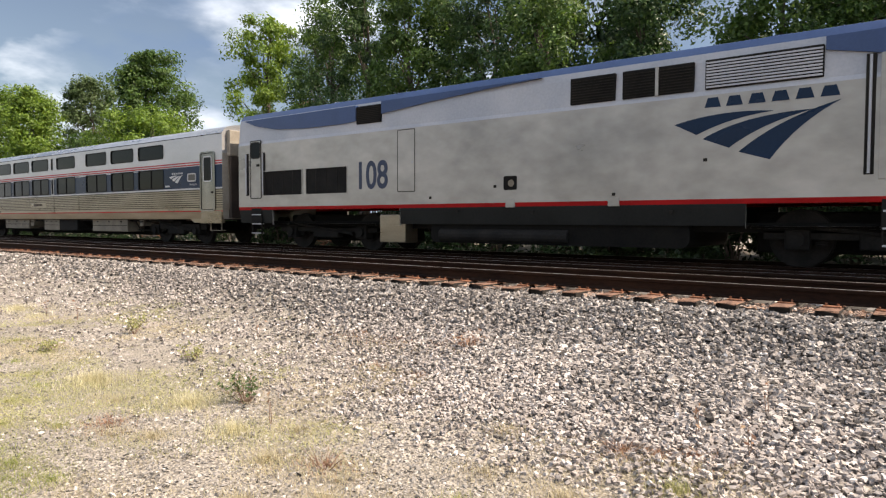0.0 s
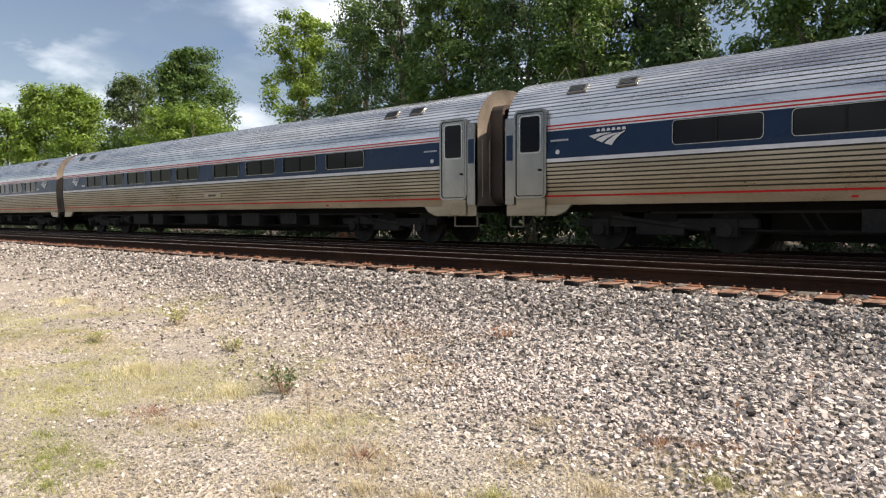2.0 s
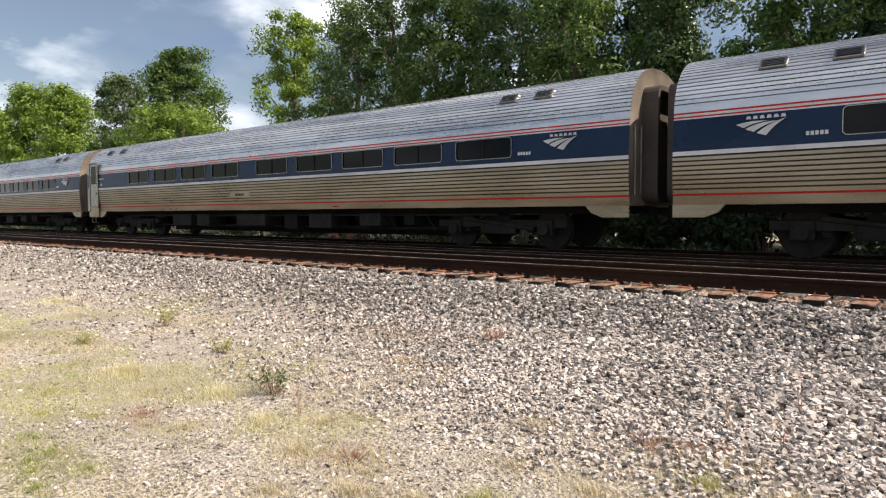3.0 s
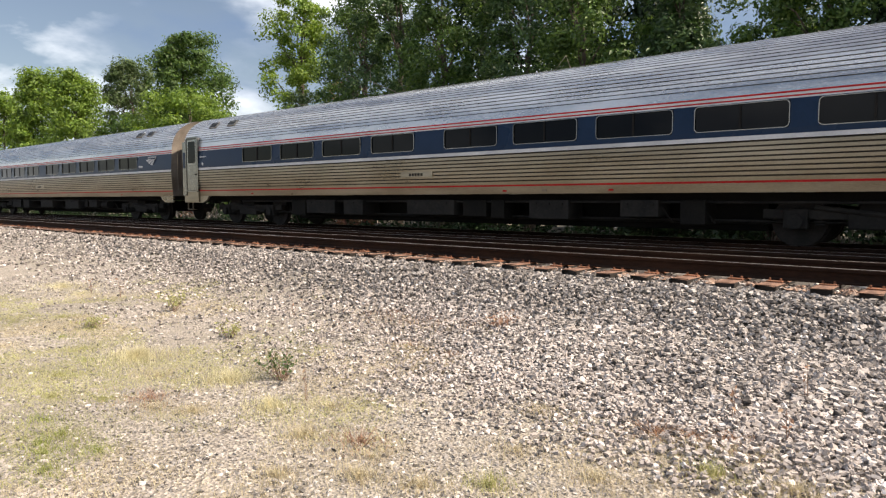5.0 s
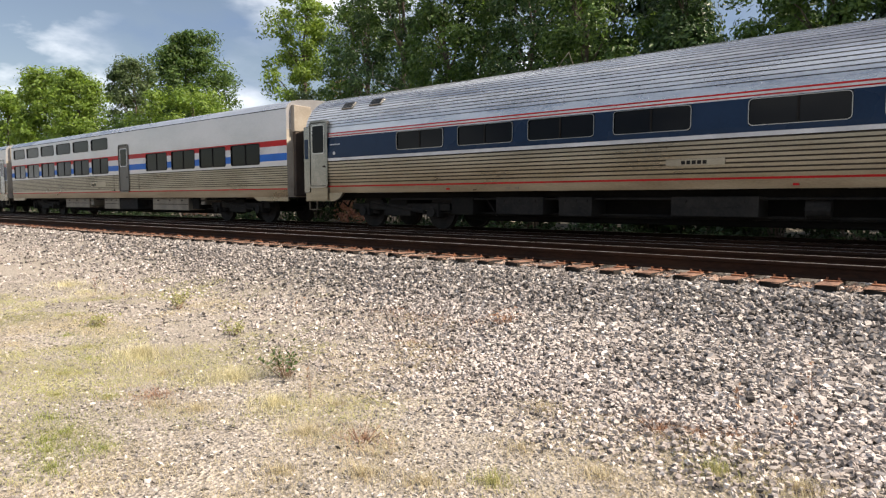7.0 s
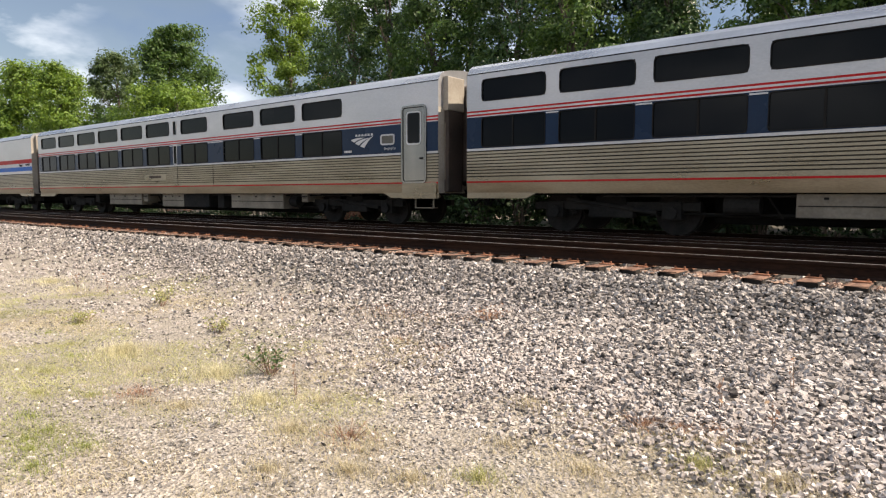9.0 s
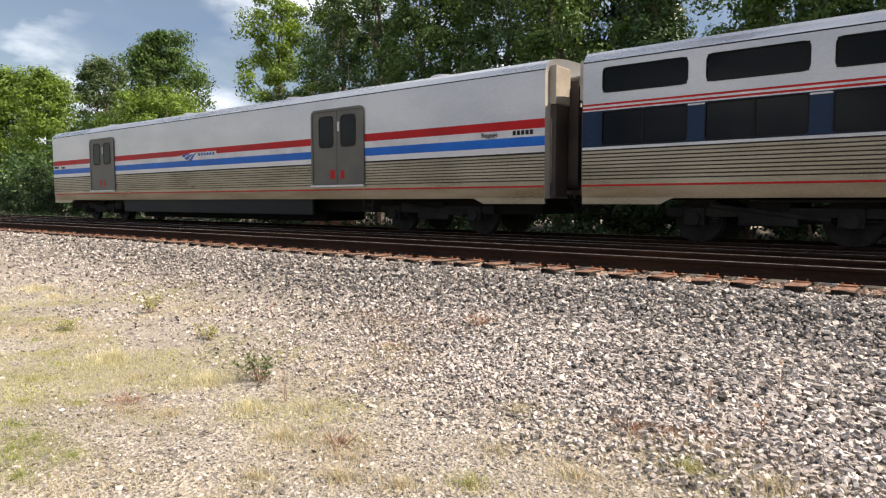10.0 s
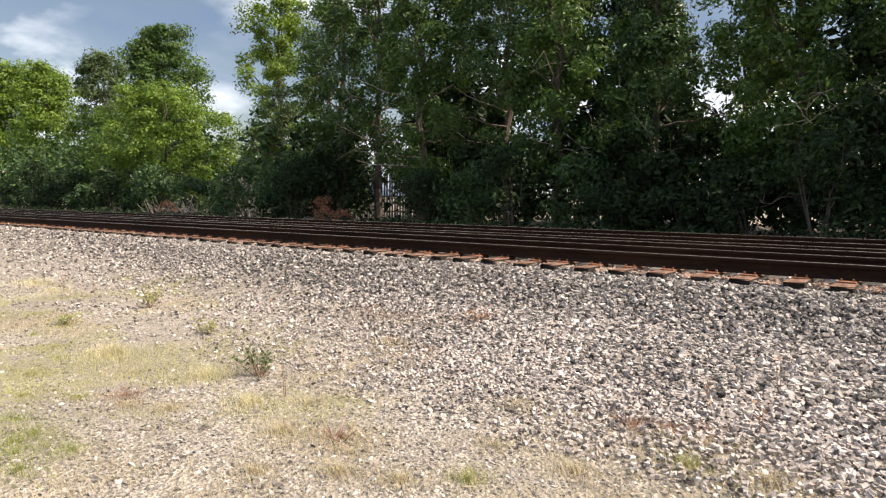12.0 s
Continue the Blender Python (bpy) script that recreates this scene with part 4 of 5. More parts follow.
def coach_profile():
    y = coach_y
    p = [(y(.98), .98, 6), (y(1.15), 1.15, 2), (y(1.19), 1.19, 6)]
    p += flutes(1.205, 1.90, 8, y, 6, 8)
    p += [(y(1.905), 1.905, 3), (y(1.985), 1.985, 1), (y(2.09), 2.09, 1), (y(2.57), 2.57, 1), (y(2.585), 2.585, 3), (y(2.612), 2.612, 2), (y(2.640), 2.640, 3), (y(2.682), 2.682, 2), (y(2.714), 2.714, 7), (y(2.80), 2.80, 7)]
    # roof flutes, even along the arc
    arc, z = [], 2.80
    while z < 3.90:
        arc.append(z)
        dy = (coach_y(z) - coach_y(z + .002)) / .002
        z += .088 / math.sqrt(1 + dy * dy)
    for a, b in zip(arc, arc[1:]):
        d = b - a
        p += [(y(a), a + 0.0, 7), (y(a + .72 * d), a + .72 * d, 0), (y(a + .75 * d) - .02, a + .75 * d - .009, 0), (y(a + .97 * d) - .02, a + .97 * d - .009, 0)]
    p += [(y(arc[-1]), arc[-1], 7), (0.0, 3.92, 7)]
    return p


COACH_PROF = coach_profile()
COACH_WINS = [(-8.69, -7.1), (-6.62, -5.03), (-4.60, -3.0), (-2.55, -1.0), (0.03, 1.6), (2.07, 3.66), (4.12, 5.7), (6.13, 7.72), (8.18, 9.76)]
CAFE_WINS = [(-8.69, -7.09), (-6.62, -5.04), (-4.63, -2.98), (2.06, 3.64), (4.12, 5.69), (6.18, 7.78), (8.24, 9.84)]


def coach(label, wins, doors, emblem_x, seed, flip=1, number_x=None, extra_vents=()):
    """doors: signs of the ends that have a vestibule door; flip: -1 turns the window row about."""
    c = tagged(new("passenger_coach"), label, "railway coach", "coaches of the train")
    if flip < 0:
        wins = [(-b, -a) for a, b in wins][::-1]
    holes = [(a, b, 2.09, 2.57) for a, b in wins]
    shell("body", COACH_PROF, -12.56, 12.56, holes, [STEEL, BLUE, RED, WHITE, BROWN, END_PAINT, DUSTY, ROOF_STEEL, GROOVE_SHADE], c, ((0, 5),), "fluted stainless steel body with a dark blue window band")
    # solid black core, the darkness inside the coach given as colour
    part("black_core", box(bmesh.new(), -12.3, 12.3, -1.40, 1.40, 1.2, 2.9), RUBBER, c)
    for a, b in wins:
        window(c, a, b, 2.105, 2.555, 1.59, DOOR_STEEL, True, w=.016)
    for s in (-1, 1):
        e = s * 12.56
        lo, hi = sorted((e, s * (10.9 if s in doors else 11.6)))
        if s in doors:
            xa, xb = sorted((s * 11.52, s * 12.27))
            side_door(c, xa, xb, 1.18, 3.05, 1.60, DOOR_STEEL, 2.16, 2.95, label="stainless steel vestibule door with a window", win_mat=STEEL, deep=.16)
            part("door_pillar", prism(bmesh.new(), [(min(xa, e) if s < 0 else xb + .05, 1.0), (xa - .05 if s < 0 else e, 1.0), (xa - .05 if s < 0 else e, 2.95), (min(xa, e) if s < 0 else xb + .05, 2.95)], -1.612, -1.50), DOOR_STEEL, c)
            part("kick_plate", box(bmesh.new(), xa, xb, -1.60, -1.52, .76, 1.14, .008), DUSTY, c)
            step(c, e - s * .05 if s < 0 else xa + .3, xa + .1 if s < 0 else e - .05)
            part("blue_patch", box(bmesh.new(), *(sorted((e - s * .03, s * 12.36))), -1.618, -1.608, 2.0, 2.575), BLUE, c)
        cut = .38
        pts = [(lo, .98), (hi, .98), (hi, .74), (lo + cut, .74), (lo + .12, .84)] if s > 0 else [(lo, .98), (hi, .98), (hi - .12, .84), (hi - cut, .74), (lo, .74)]
        part("end_skirt", prism(bmesh.new(), pts, -1.555, -1.48), DUSTY, c)
        coupling(c, e, s, 3.45, .95)
        bogie(c, s * 9.1)
    for vx in (-10.9, -9.75, 9.5, 10.42, *extra_vents):
        # a louvred box lying on the slope of the roof
        z = 3.47
        tilt = math.atan2(coach_y(z - .05) - coach_y(z + .05), .10)
        v = part("roof_vent", box(bmesh.new(), -.23, .23, -.045, .03, -.13, .13, .02), DOOR_STEEL, c)
        v.matrix_basis = Matrix.Translation((vx, -coach_y(z) + .005, z)) @ Matrix.Rotation(-tilt, 4, "X")
        part("grille", box(bmesh.new(), -.18, .18, -.050, -.040, -.095, .095), RUBBER, v)
        for k in range(4):
            part("slat", box(bmesh.new(), -.18, .18, -.058, -.045, -.08 + .045 * k, -.068 + .045 * k), DOOR_STEEL, v)
    r = random.Random(seed)
    boxes = [(-5.6, -4.3, .44, DARK2), (-3.9, -3.1, .42, DARK2), (-1.4, .2, .46, DARK2), (2.4, 3.4, .42, DARK2), (4.6, 5.4, .5, DARK2)]
    underfloor(c, seed, boxes, 14)
    swoosh(c, emblem_x * flip - (0 if flip > 0 else .82), 2.18, .82, WHITE, 1.60)
    nx = (9.95 if number_x is None else number_x) * flip
    bars(c, min(nx, nx + .35 * flip), max(nx, nx + .35 * flip), 2.13, 2.20, 5, 1.60, WHITE, "number")
    part("name_plate", box(bmesh.new(), -.9 * flip - .55, -.9 * flip + .55, -1.608, -1.58, 1.42, 1.55, .004), DUSTY, c)
    bars(c, -.9 * flip - .25, -.9 * flip + .25, 1.45, 1.52, 5, 1.607, DARK2, "number")
    for s in doors:
        part("badge", cyl(bmesh.new(), (s * 11.2, -1.607, 2.12), (s * 11.2, -1.59, 2.12), .05, n=16), WHITE, c)
        bars(c, s * 11.15 - .22, s * 11.15 + .22, 2.35, 2.39, 9, 1.60, PALE)
    for i in range(5):
        xx = r.uniform(-9, 9)
        part("marker", box(bmesh.new(), xx - .05, xx + .05, -1.56, -1.54, 1.03, 1.07), r.choice((RED, TANBOX)), c)
    return c


# ---- high-windowed sleeping car, diner and baggage car ----
def high_profile(bands):
    """bands: (z, material) from the sill to the gutter; flutes between 1.19 and 1.86."""
    p = [(1.56, .86, 8), (1.59, 1.10, 2), (1.59, 1.14, 8)]
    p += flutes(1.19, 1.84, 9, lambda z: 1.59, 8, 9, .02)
    p += [(1.59, z, m) for z, m in bands]
    p += [(1.59, 3.60, 6), (1.575, 3.63, 10), (1.56, 3.66, 10), (1.50, 3.76, 10), (1.38, 3.84, 10), (1.1, 3.91, 10), (.6, 3.97, 10), (0, 3.99, 10)]
    return p


SLEEPER_PROF = high_profile([(1.845, 3), (1.90, 1), (1.93, 1), (2.60, 1), (2.625, 3), (2.65, 2), (2.69, 3), (2.73, 2), (2.77, 5), (2.98, 5), (3.47, 5)])
DINER_PROF = high_profile([(1.845, 5), (1.93, 5), (2.01, 7), (2.24, 3), (2.47, 2), (2.60, 2), (2.65, 5), (2.98, 5), (3.47, 5)])
BAGGAGE_PROF = high_profile([(1.86, 5), (2.0, 7), (2.21, 3), (2.38, 2), (2.58, 5)])
HIGH_MATS = [STEEL, BLUE, RED, WHITE, CREAM, SATIN, RUBBER, BRIGHT_BLUE, DUSTY, GROOVE_SHADE, ROOF_STEEL]
HIGH_WINS = [(-12.12, -10.46), (-10.1, -8.45), (-8.06, -6.37), (-6.0, -4.3), (-3.95, -2.25), (-1.9, -.22), (.63, 2.3), (3.30, 4.97), (5.36, 7.03), (7.40, 9.08)]


def high_ends(c):
    for s in (-1, 1):
        e = s * 12.56
        lo, hi = sorted((e, e - s * 1.9))
        pts = [(lo, .87), (hi, .87), (hi - .28, .74), (lo, .74)] if s < 0 else [(lo, .87), (hi, .87), (hi, .74), (lo + .28, .74)]
        part("end_skirt", prism(bmesh.new(), pts, -1.57, -1.50), DUSTY, c)
        part("end_fairing", prism(bmesh.new(), rounded(*sorted((e + s * .005, e + s * .16)), 2.9, 3.72, .03), -1.40, -.75), CREAM, c)
        part("end_fairing", prism(bmesh.new(), rounded(*sorted((e + s * .005, e + s * .16)), 2.9, 3.72, .03), .75, 1.40), CREAM, c)
        part("corner_post", box(bmesh.new(), *sorted((e + s * .004, e + s * .14)), -1.36, -.78, .9, 2.9, .02), BROWN, c)
        coupling(c, e, s, 3.6, .70)
        bogie(c, s * 9.1)


def sleeper(label, seed, diner=False):
    c = tagged(new("dining_car" if diner else "sleeping_car"), label, "railway coach", "coaches of the train")
    lower = [w for w in HIGH_WINS if not (diner and w[0] > 9)]
    upper = [w for w in HIGH_WINS if not (diner and w[0] > .2)]
    if diner:
        lower = [w for w in lower if w[0] < .2 or w[0] > 3] + [(9.45, 11.1)]
    zl = (1.93, 2.60)
    narrow = [] if diner else [(.08, .28)]
    holes = [(a, b, *zl) for a, b in lower + narrow] + [(a, b, 2.98, 3.47) for a, b in upper + narrow]
    shell("body", DINER_PROF if diner else SLEEPER_PROF, -12.56, 12.56, holes, HIGH_MATS, c, ((0, 4), (2.9, 5)), "satin steel body with fluted lower side and painted stripes")
    # black block in place of an unlit inside, its darkness is colour
    part("black_core", box(bmesh.new(), -12.3, 12.3, -1.38, 1.38, 1.2, 3.55), RUBBER, c)
    for a, b in lower:
        window(c, a, b, zl[0] + .01, zl[1] - .01, 1.59, RUBBER, True, w=.02, r=.05)
    for a, b in upper:
        window(c, a, b, 2.99, 3.46, 1.59, RUBBER, False, w=.02, r=.09)
    if not diner:
        row = sorted(lower)
        for (_, a), (b, _) in zip(row, row[1:]):
            part("white_tick", box(bmesh.new(), a + .03, b - .03, -1.597, -1.58, 2.575, 2.605), WHITE, c)
    high_ends(c)
    if diner:
        side_door(c, .90, 1.72, 1.15, 3.05, 1.59, DOOR_GREY, 2.2, 2.9, label="dark grey service door")
    else:
        window(c, .08, .28, 2.99, 3.46, 1.59, WHITE, False, w=.03, r=.02)
        window(c, .08, .28, 1.94, 2.59, 1.59, WHITE, False, w=.03, r=.02)
        side_door(c, 11.40, 12.14, 1.16, 3.02, 1.59, DOOR_STEEL, 2.12, 2.88, inset=.16, label="steel vestibule door with a white-framed window")
        part("kick_plate", box(bmesh.new(), 11.35, 12.5, -1.60, -1.52, .72, 1.13, .008), DUSTY, c)
        step(c, 11.7, 12.3)
        swoosh(c, 9.46, 2.08, .86, WHITE, 1.59)
        sg = part("sign_window", ring(bmesh.new(), 10.64, 11.06, 2.16, 2.36, .04, .03, -1.61, -1.58), WHITE, c)
        part("pane", box(bmesh.new(), 10.63, 11.07, -1.60, -1.592, 2.15, 2.37), DOOR_GREY, sg)
        words(c, "Sleeping Car", 10.72, 2.0, .085, 1.592, WHITE)
        bars(c, 9.2, 9.5, 1.97, 2.03, 5, 1.592, WHITE, "number")
    part("name_plate", box(bmesh.new(), -2.1, -.5, -1.60, -1.57, 1.38, 1.58, .004), DUSTY, c)
    if not diner:
        bars(c, -1.75, -.85, 1.44, 1.53, 11, 1.60, BROWN)
    else:
        words(c, "Dining Car", -12.0 + 10.0, 1.42, .11, 1.60, DARK2)
    for xs in (.30, 2.62):
        part("panel_joint", box(bmesh.new(), xs - .012, xs + .012, -1.594, -1.57, 1.16, 1.85), DARK2, c)
    underfloor(c, seed, [(-5.55, -2.78, .42, TANBOX), (-2.62, -2.30, .55, TANBOX), (-1.15, .35, .38, TANBOX), (.37, 2.05, .38, DARK2), (3.4, 6.2, .38, TANBOX), (7.1, 7.36, .60, TANBOX)], 8)
    for vx in (-9, -3, 3, 9):
        part("roof_hatch", box(bmesh.new(), vx - .35, vx + .35, -.5, .5, 3.94, 4.03, .03), SATIN, c)
    return c


def baggage(label, seed):
    c = tagged(new("baggage_car"), label, "railway car", "coaches of the train")
    shell("body", BAGGAGE_PROF, -12.56, 12.56, [], HIGH_MATS, c, ((0, 4), (2.9, 5)), "satin steel body with broad red, white and blue stripes")
    high_ends(c)
    for xa in (-8.85, 5.05):
        xb = xa + 2.05
        part("door_surround", ring(bmesh.new(), xa + .04, xb - .04, 1.27, 3.28, .07, .10, -1.625, -1.57), DOOR_GREY, c)
        for k in (0, 1):
            a = xa + .03 + k * 1.0
            d = part("door", box(bmesh.new(), a, a + .99, -1.606, -1.56, 1.25, 3.28, .01), DOOR_GREY, c, "olive-grey sliding loading door")
            wx = a + (.30 if k == 0 else .18)
            part("window_frame", ring(bmesh.new(), wx, wx + .52, 2.32, 3.12, .035, .10, -1.618, -1.60), DARK2, d)
            part("pane", box(bmesh.new(), wx - .01, wx + .53, -1.613, -1.607, 2.31, 3.13), GLASS, d)
            if k:
                part("notice", box(bmesh.new(), a + .02, a + .10, -1.612, -1.607, 2.72, 2.98), WHITE, d)
            part("warning_sticker", prism(bmesh.new(), [(a + (.72 if k == 0 else .10), 1.42), (a + (.90 if k == 0 else .28), 1.42), (a + (.90 if k == 0 else .28), 1.66), (a + (.72 if k == 0 else .16), 1.66)], -1.611, -1.607), RED, d)
        part("sill", box(bmesh.new(), xa - .05, xb + .05, -1.66, -1.56, 1.19, 1.25, .01), SATIN, c)
        bm = bmesh.new()
        for z in (.52, .68):
            box(bm, xb - .10, xb + .22, -1.52, -1.40, z, z + .03)
        for x in (xb - .10, xb + .22):
            box(bm, x - .015, x + .015, -1.52, -1.44, .5, .88)
        part("ladder", bm, DARK2, c)
    part("side_skirt", box(bmesh.new(), -6.3, 4.9, -1.50, -1.40, .40, .87, .02), SKIRT, c, "dark underfloor side skirt")
    part("underframe", box(bmesh.new(), -12.2, 12.2, -1.0, 1.0, .5, .9), DARK, c)
    # dark filler added to keep the space below the skirt black
    part("under_baggage_block", box(bmesh.new(), -6.0, 4.7, -.85, .85, .20, .5, .05), DARK, c)
    for vx in (-8.78, -2.94, 3.04, 8.9):
        bm = bmesh.new()
        bmesh.ops.create_cone(bm, cap_ends=True, segments=20, radius1=.40, radius2=.30, depth=.10, matrix=Matrix.Translation((vx, -.45, 4.0)))
        cyl(bm, (vx, -.45, 3.8), (vx, -.45, 3.96), .25, n=16)
        part("roof_vent", bm, SATIN, c, "round pale roof ventilator")
    emblem = swoosh(c, -1.86, 2.13, .98, DARK_BLUE_MARK, 1.594, False)
    part("emblem_plate", prism(bmesh.new(), [(-1.95, 2.215), (.25, 2.215), (.25, 2.47), (-1.2, 2.47), (-1.95, 2.40)], -1.5935, -1.585), WHITE, c)
    for i in range(6):
        x = -.82 + .17 * i
        part("block", prism(bmesh.new(), [(x, 2.35), (x + .13, 2.35), (x + .105, 2.44), (x + .025, 2.44)], -1.600, -1.590), DARK_BLUE_MARK, emblem)
    words(c, "Baggage", 10.9, 2.26, .14, 1.592, DARK2)
    bars(c, 11.75, 12.3, 2.26, 2.36, 5, 1.592, DARK2, "number")
    words(c, "Baggage", -11.75, 2.26, .13, 1.592, DARK2)
    bars(c, -12.45, -11.95, 2.26, 2.35, 5, 1.592, DARK2, "number")
    return c


# ---- diesel locomotive ----
def locomotive():
    c = tagged(new("diesel_locomotive"), "silver and blue diesel locomotive with a large number on its side", "locomotive")
    prof = [(1.52, .74, 3), (1.58, 1.14, 2), (1.60, 1.23, 0), (1.60, 1.55, 0), (1.60, 2.30, 0), (1.60, 3.12, 4), (1.57, 3.20, 4), (1.53, 3.74, 4), (1.50, 3.90, 1), (1.38, 4.06, 1), (1.0, 4.16, 1), (0, 4.22, 1)]
    holes = [(-11.60, -9.84, 1.55, 2.30), (-9.70, -8.03, 1.55, 2.30), (-11.2, -6.2, .70, 1.135), (1.9, 5.2, .70, 1.135)]
    shell("body", prof, -12.80, 5.2, holes, [SILVER, ROOF_BLUE, RED, SKIRT, PALE], c, ((0, 0),), "silver body side with a red line above the sill")
    # sloping cab and nose
    v, f, mi = [], [], []
    # stations along x: x, share of the width, drop of the roof
    st = ((5.2, 1.0, 0.0), (6.3, .99, -.05), (7.25, .97, -.35), (8.0, .93, -1.55), (8.42, .84, -2.2))
    for x, w, dz in st:
        for s in (-1, 1):
            for y, z, _ in prof:
                zz = z if z <= 1.25 else max(1.25 + (z - 1.25) * .02, min(z, 1.25 + (z - 1.25) * (1 + dz / 2.97)))
                v.append((x, s * y * w, zz))
    k, n = len(prof), 2 * len(prof)
    for i in range(len(st) - 1):
        for s in range(2):
            for j in range(k - 1):
                a = i * n + s * k + j
                f.append((a, a + 1, a + 1 + n, a + n))
                mi.append(prof[j][2] if prof[j][2] != 4 else 1)
    e = (len(st) - 1) * n
    for j in range(k - 1):
        f.append((e + j, e + j + 1, e + k + j + 1, e + k + j))
        mi.append(0)
    part("cab", mesh_of("cab", v, f, [SILVER, ROOF_BLUE, RED, SKIRT, PALE], mi), None, c, "sloping cab and nose")
    for a, b in ((-11.60, -9.84), (-9.70, -8.03)):
        w = part("grille", ring(bmesh.new(), a + .02, b - .02, 1.57, 2.28, .03, .02, -1.612, -1.59), SILVER, c)
        part("screen", box(bmesh.new(), a, b, -1.585, -1.57, 1.55, 2.30), RUBBER, w)
        for i in range(1, 4):
            x = a + (b - a) * i / 4
            part("mullion", box(bmesh.new(), x - .012, x + .012, -1.592, -1.584, 1.56, 2.29), DARK2, w)
    # upper air intakes
    for a, b, z0, z1, m in ((-7.70, -6.83, 3.36, 3.82, RUBBER), (-1.52, -.55, 3.22, 3.76, RUBBER), (-.40, .97, 3.22, 3.76, RUBBER), (1.17, 3.06, 3.22, 3.76, DARK2)):
        g = part("air_intake", prism(bmesh.new(), rounded(a, b, z0, z1, .015), -1.590, -1.50), m, c, "black louvred air intake")
        nl = 9
        for i in range(nl):
            z = z0 + .03 + (z1 - z0 - .05) * i / nl
            part("louvre", box(bmesh.new(), a + .02, b - .02, -1.61, -1.585, z, z + (.016 if m is RUBBER else .03)), DARK2 if m is RUBBER else PALE, g)
        if b - a > 1.2 and m is RUBBER:
            part("post", box(bmesh.new(), (a + b) / 2 - .03, (a + b) / 2 + .03, -1.615, -1.58, z0, z1), SILVER, g)
    # blue sweeps on the upper side
    part("blue_sweep", prism(bmesh.new(), [(-12.5, 3.86), (-11.9, 3.66), (-11.0, 3.50), (-9.8, 3.43), (-8.2, 3.42), (-7.72, 3.45), (-7.72, 3.86)], -1.60, -1.45), ROOF_BLUE, c)
    part("blue_sweep", prism(bmesh.new(), [(-6.81, 3.56), (-5.2, 3.70), (-3.4, 3.82), (-2.2, 3.88), (-6.81, 3.88)], -1.597, -1.45), ROOF_BLUE, c)
    part("blue_sweep", prism(bmesh.new(), [(3.08, 3.66), (5.1, 3.24), (5.1, 3.88), (3.08, 3.88)], -1.597, -1.45), ROOF_BLUE, c)
    # rear door, handrails, ladder
    d = part("door", box(bmesh.new(), -12.18, -11.70, -1.612, -1.55, 1.50, 3.22, .01), SILVER, c)
    part("window_frame", ring(bmesh.new(), -12.13, -11.75, 2.72, 3.16, .03, .05, -1.622, -1.60), DARK2, d)
    part("pane", box(bmesh.new(), -12.14, -11.74, -1.618, -1.60, 2.71, 3.17), GLASS, d)
    part("seal", ring(bmesh.new(), -12.18, -11.70, 1.50, 3.22, .02, .02, -1.617, -1.59), RUBBER, d)
    part("handle", box(bmesh.new(), -11.88, -11.76, -1.64, -1.61, 2.45, 2.52, .01), RUBBER, d)
    for x in (-12.36, -11.56, 3.72, 4.55):
        r = part("handrail_recess", box(bmesh.new(), x - .07, x + .07, -1.606, -1.55, 1.58, 2.86 if x < 0 else 3.5, .005), DARK2, c)
        part("handrail", cyl(bmesh.new(), (x, -1.65, 1.6), (x, -1.65, 2.84 if x < 0 else 3.48), .022, n=8), PALE, r)
    for x in (-11.95, 4.15):
        lad = part("ladder", box(bmesh.new(), x - .24, x + .24, -1.59, -1.45, .74, 1.42), RUBBER, c)
        for z in (.42, .70, .98, 1.24):
            part("rung", box(bmesh.new(), x - .22, x + .22, -1.60, -1.48, z, z + .03), PALE, lad)
        for sx in (x - .22, x + .22):
            part("stringer", box(bmesh.new(), sx - .012, sx + .012, -1.58, -1.54, .42, .76), DARK2, lad)
    cd = part("door", box(bmesh.new(), 3.85, 4.42, -1.612, -1.55, 1.50, 3.5, .01), SILVER, c)
    part("pane", box(bmesh.new(), 3.95, 4.32, -1.618, -1.60, 2.75, 3.3), GLASS, cd)
    sw = part("window", ring(bmesh.new(), 4.75, 5.5, 2.7, 3.25, .04, .06, -1.615, -1.58), RUBBER, c)
    part("pane", box(bmesh.new(), 4.74, 5.51, -1.612, -1.60, 2.69, 3.26), GLASS, sw)
    # access panels and small fittings
    part("access_panel", box(bmesh.new(), -6.24, -5.70, -1.607, -1.58, 1.56, 3.08, .006), SILVER, c)
    part("panel_seal", ring(bmesh.new(), -6.24, -5.70, 1.56, 3.08, .018, .02, -1.606, -1.58), DARK2, c)
    part("latch", box(bmesh.new(), -5.78, -5.73, -1.62, -1.60, 2.25, 2.30), PALE, c)
    fl = part("filler_recess", ring(bmesh.new(), -3.10, -2.80, 1.53, 1.80, .02, .02, -1.612, -1.58), DARK2, c)
    part("filler_cap", cyl(bmesh.new(), (-2.93, -1.607, 1.66), (-2.93, -1.59, 1.66), .08, n=14), TANBOX, fl)
    part("filler_well", box(bmesh.new(), -3.10, -2.80, -1.604, -1.59, 1.53, 1.80), RUBBER, fl)
    for x, z in ((-3.35, 1.60), (-5.2, 1.38), (-.55, 1.36), (1.2, 1.95), (-4.4, 1.05), (-2.4, 1.02), (.6, 1.0)):
        part("fitting", box(bmesh.new(), x - .035, x + .035, -1.615, -1.57, z - .03, z + .03, .006), DARK2, c)
    for x in (-2.95, -.55):
        part("jack_pad", box(bmesh.new(), x - .12, x + .12, -1.612, -1.55, 1.12, 1.30, .01), SILVER, c)
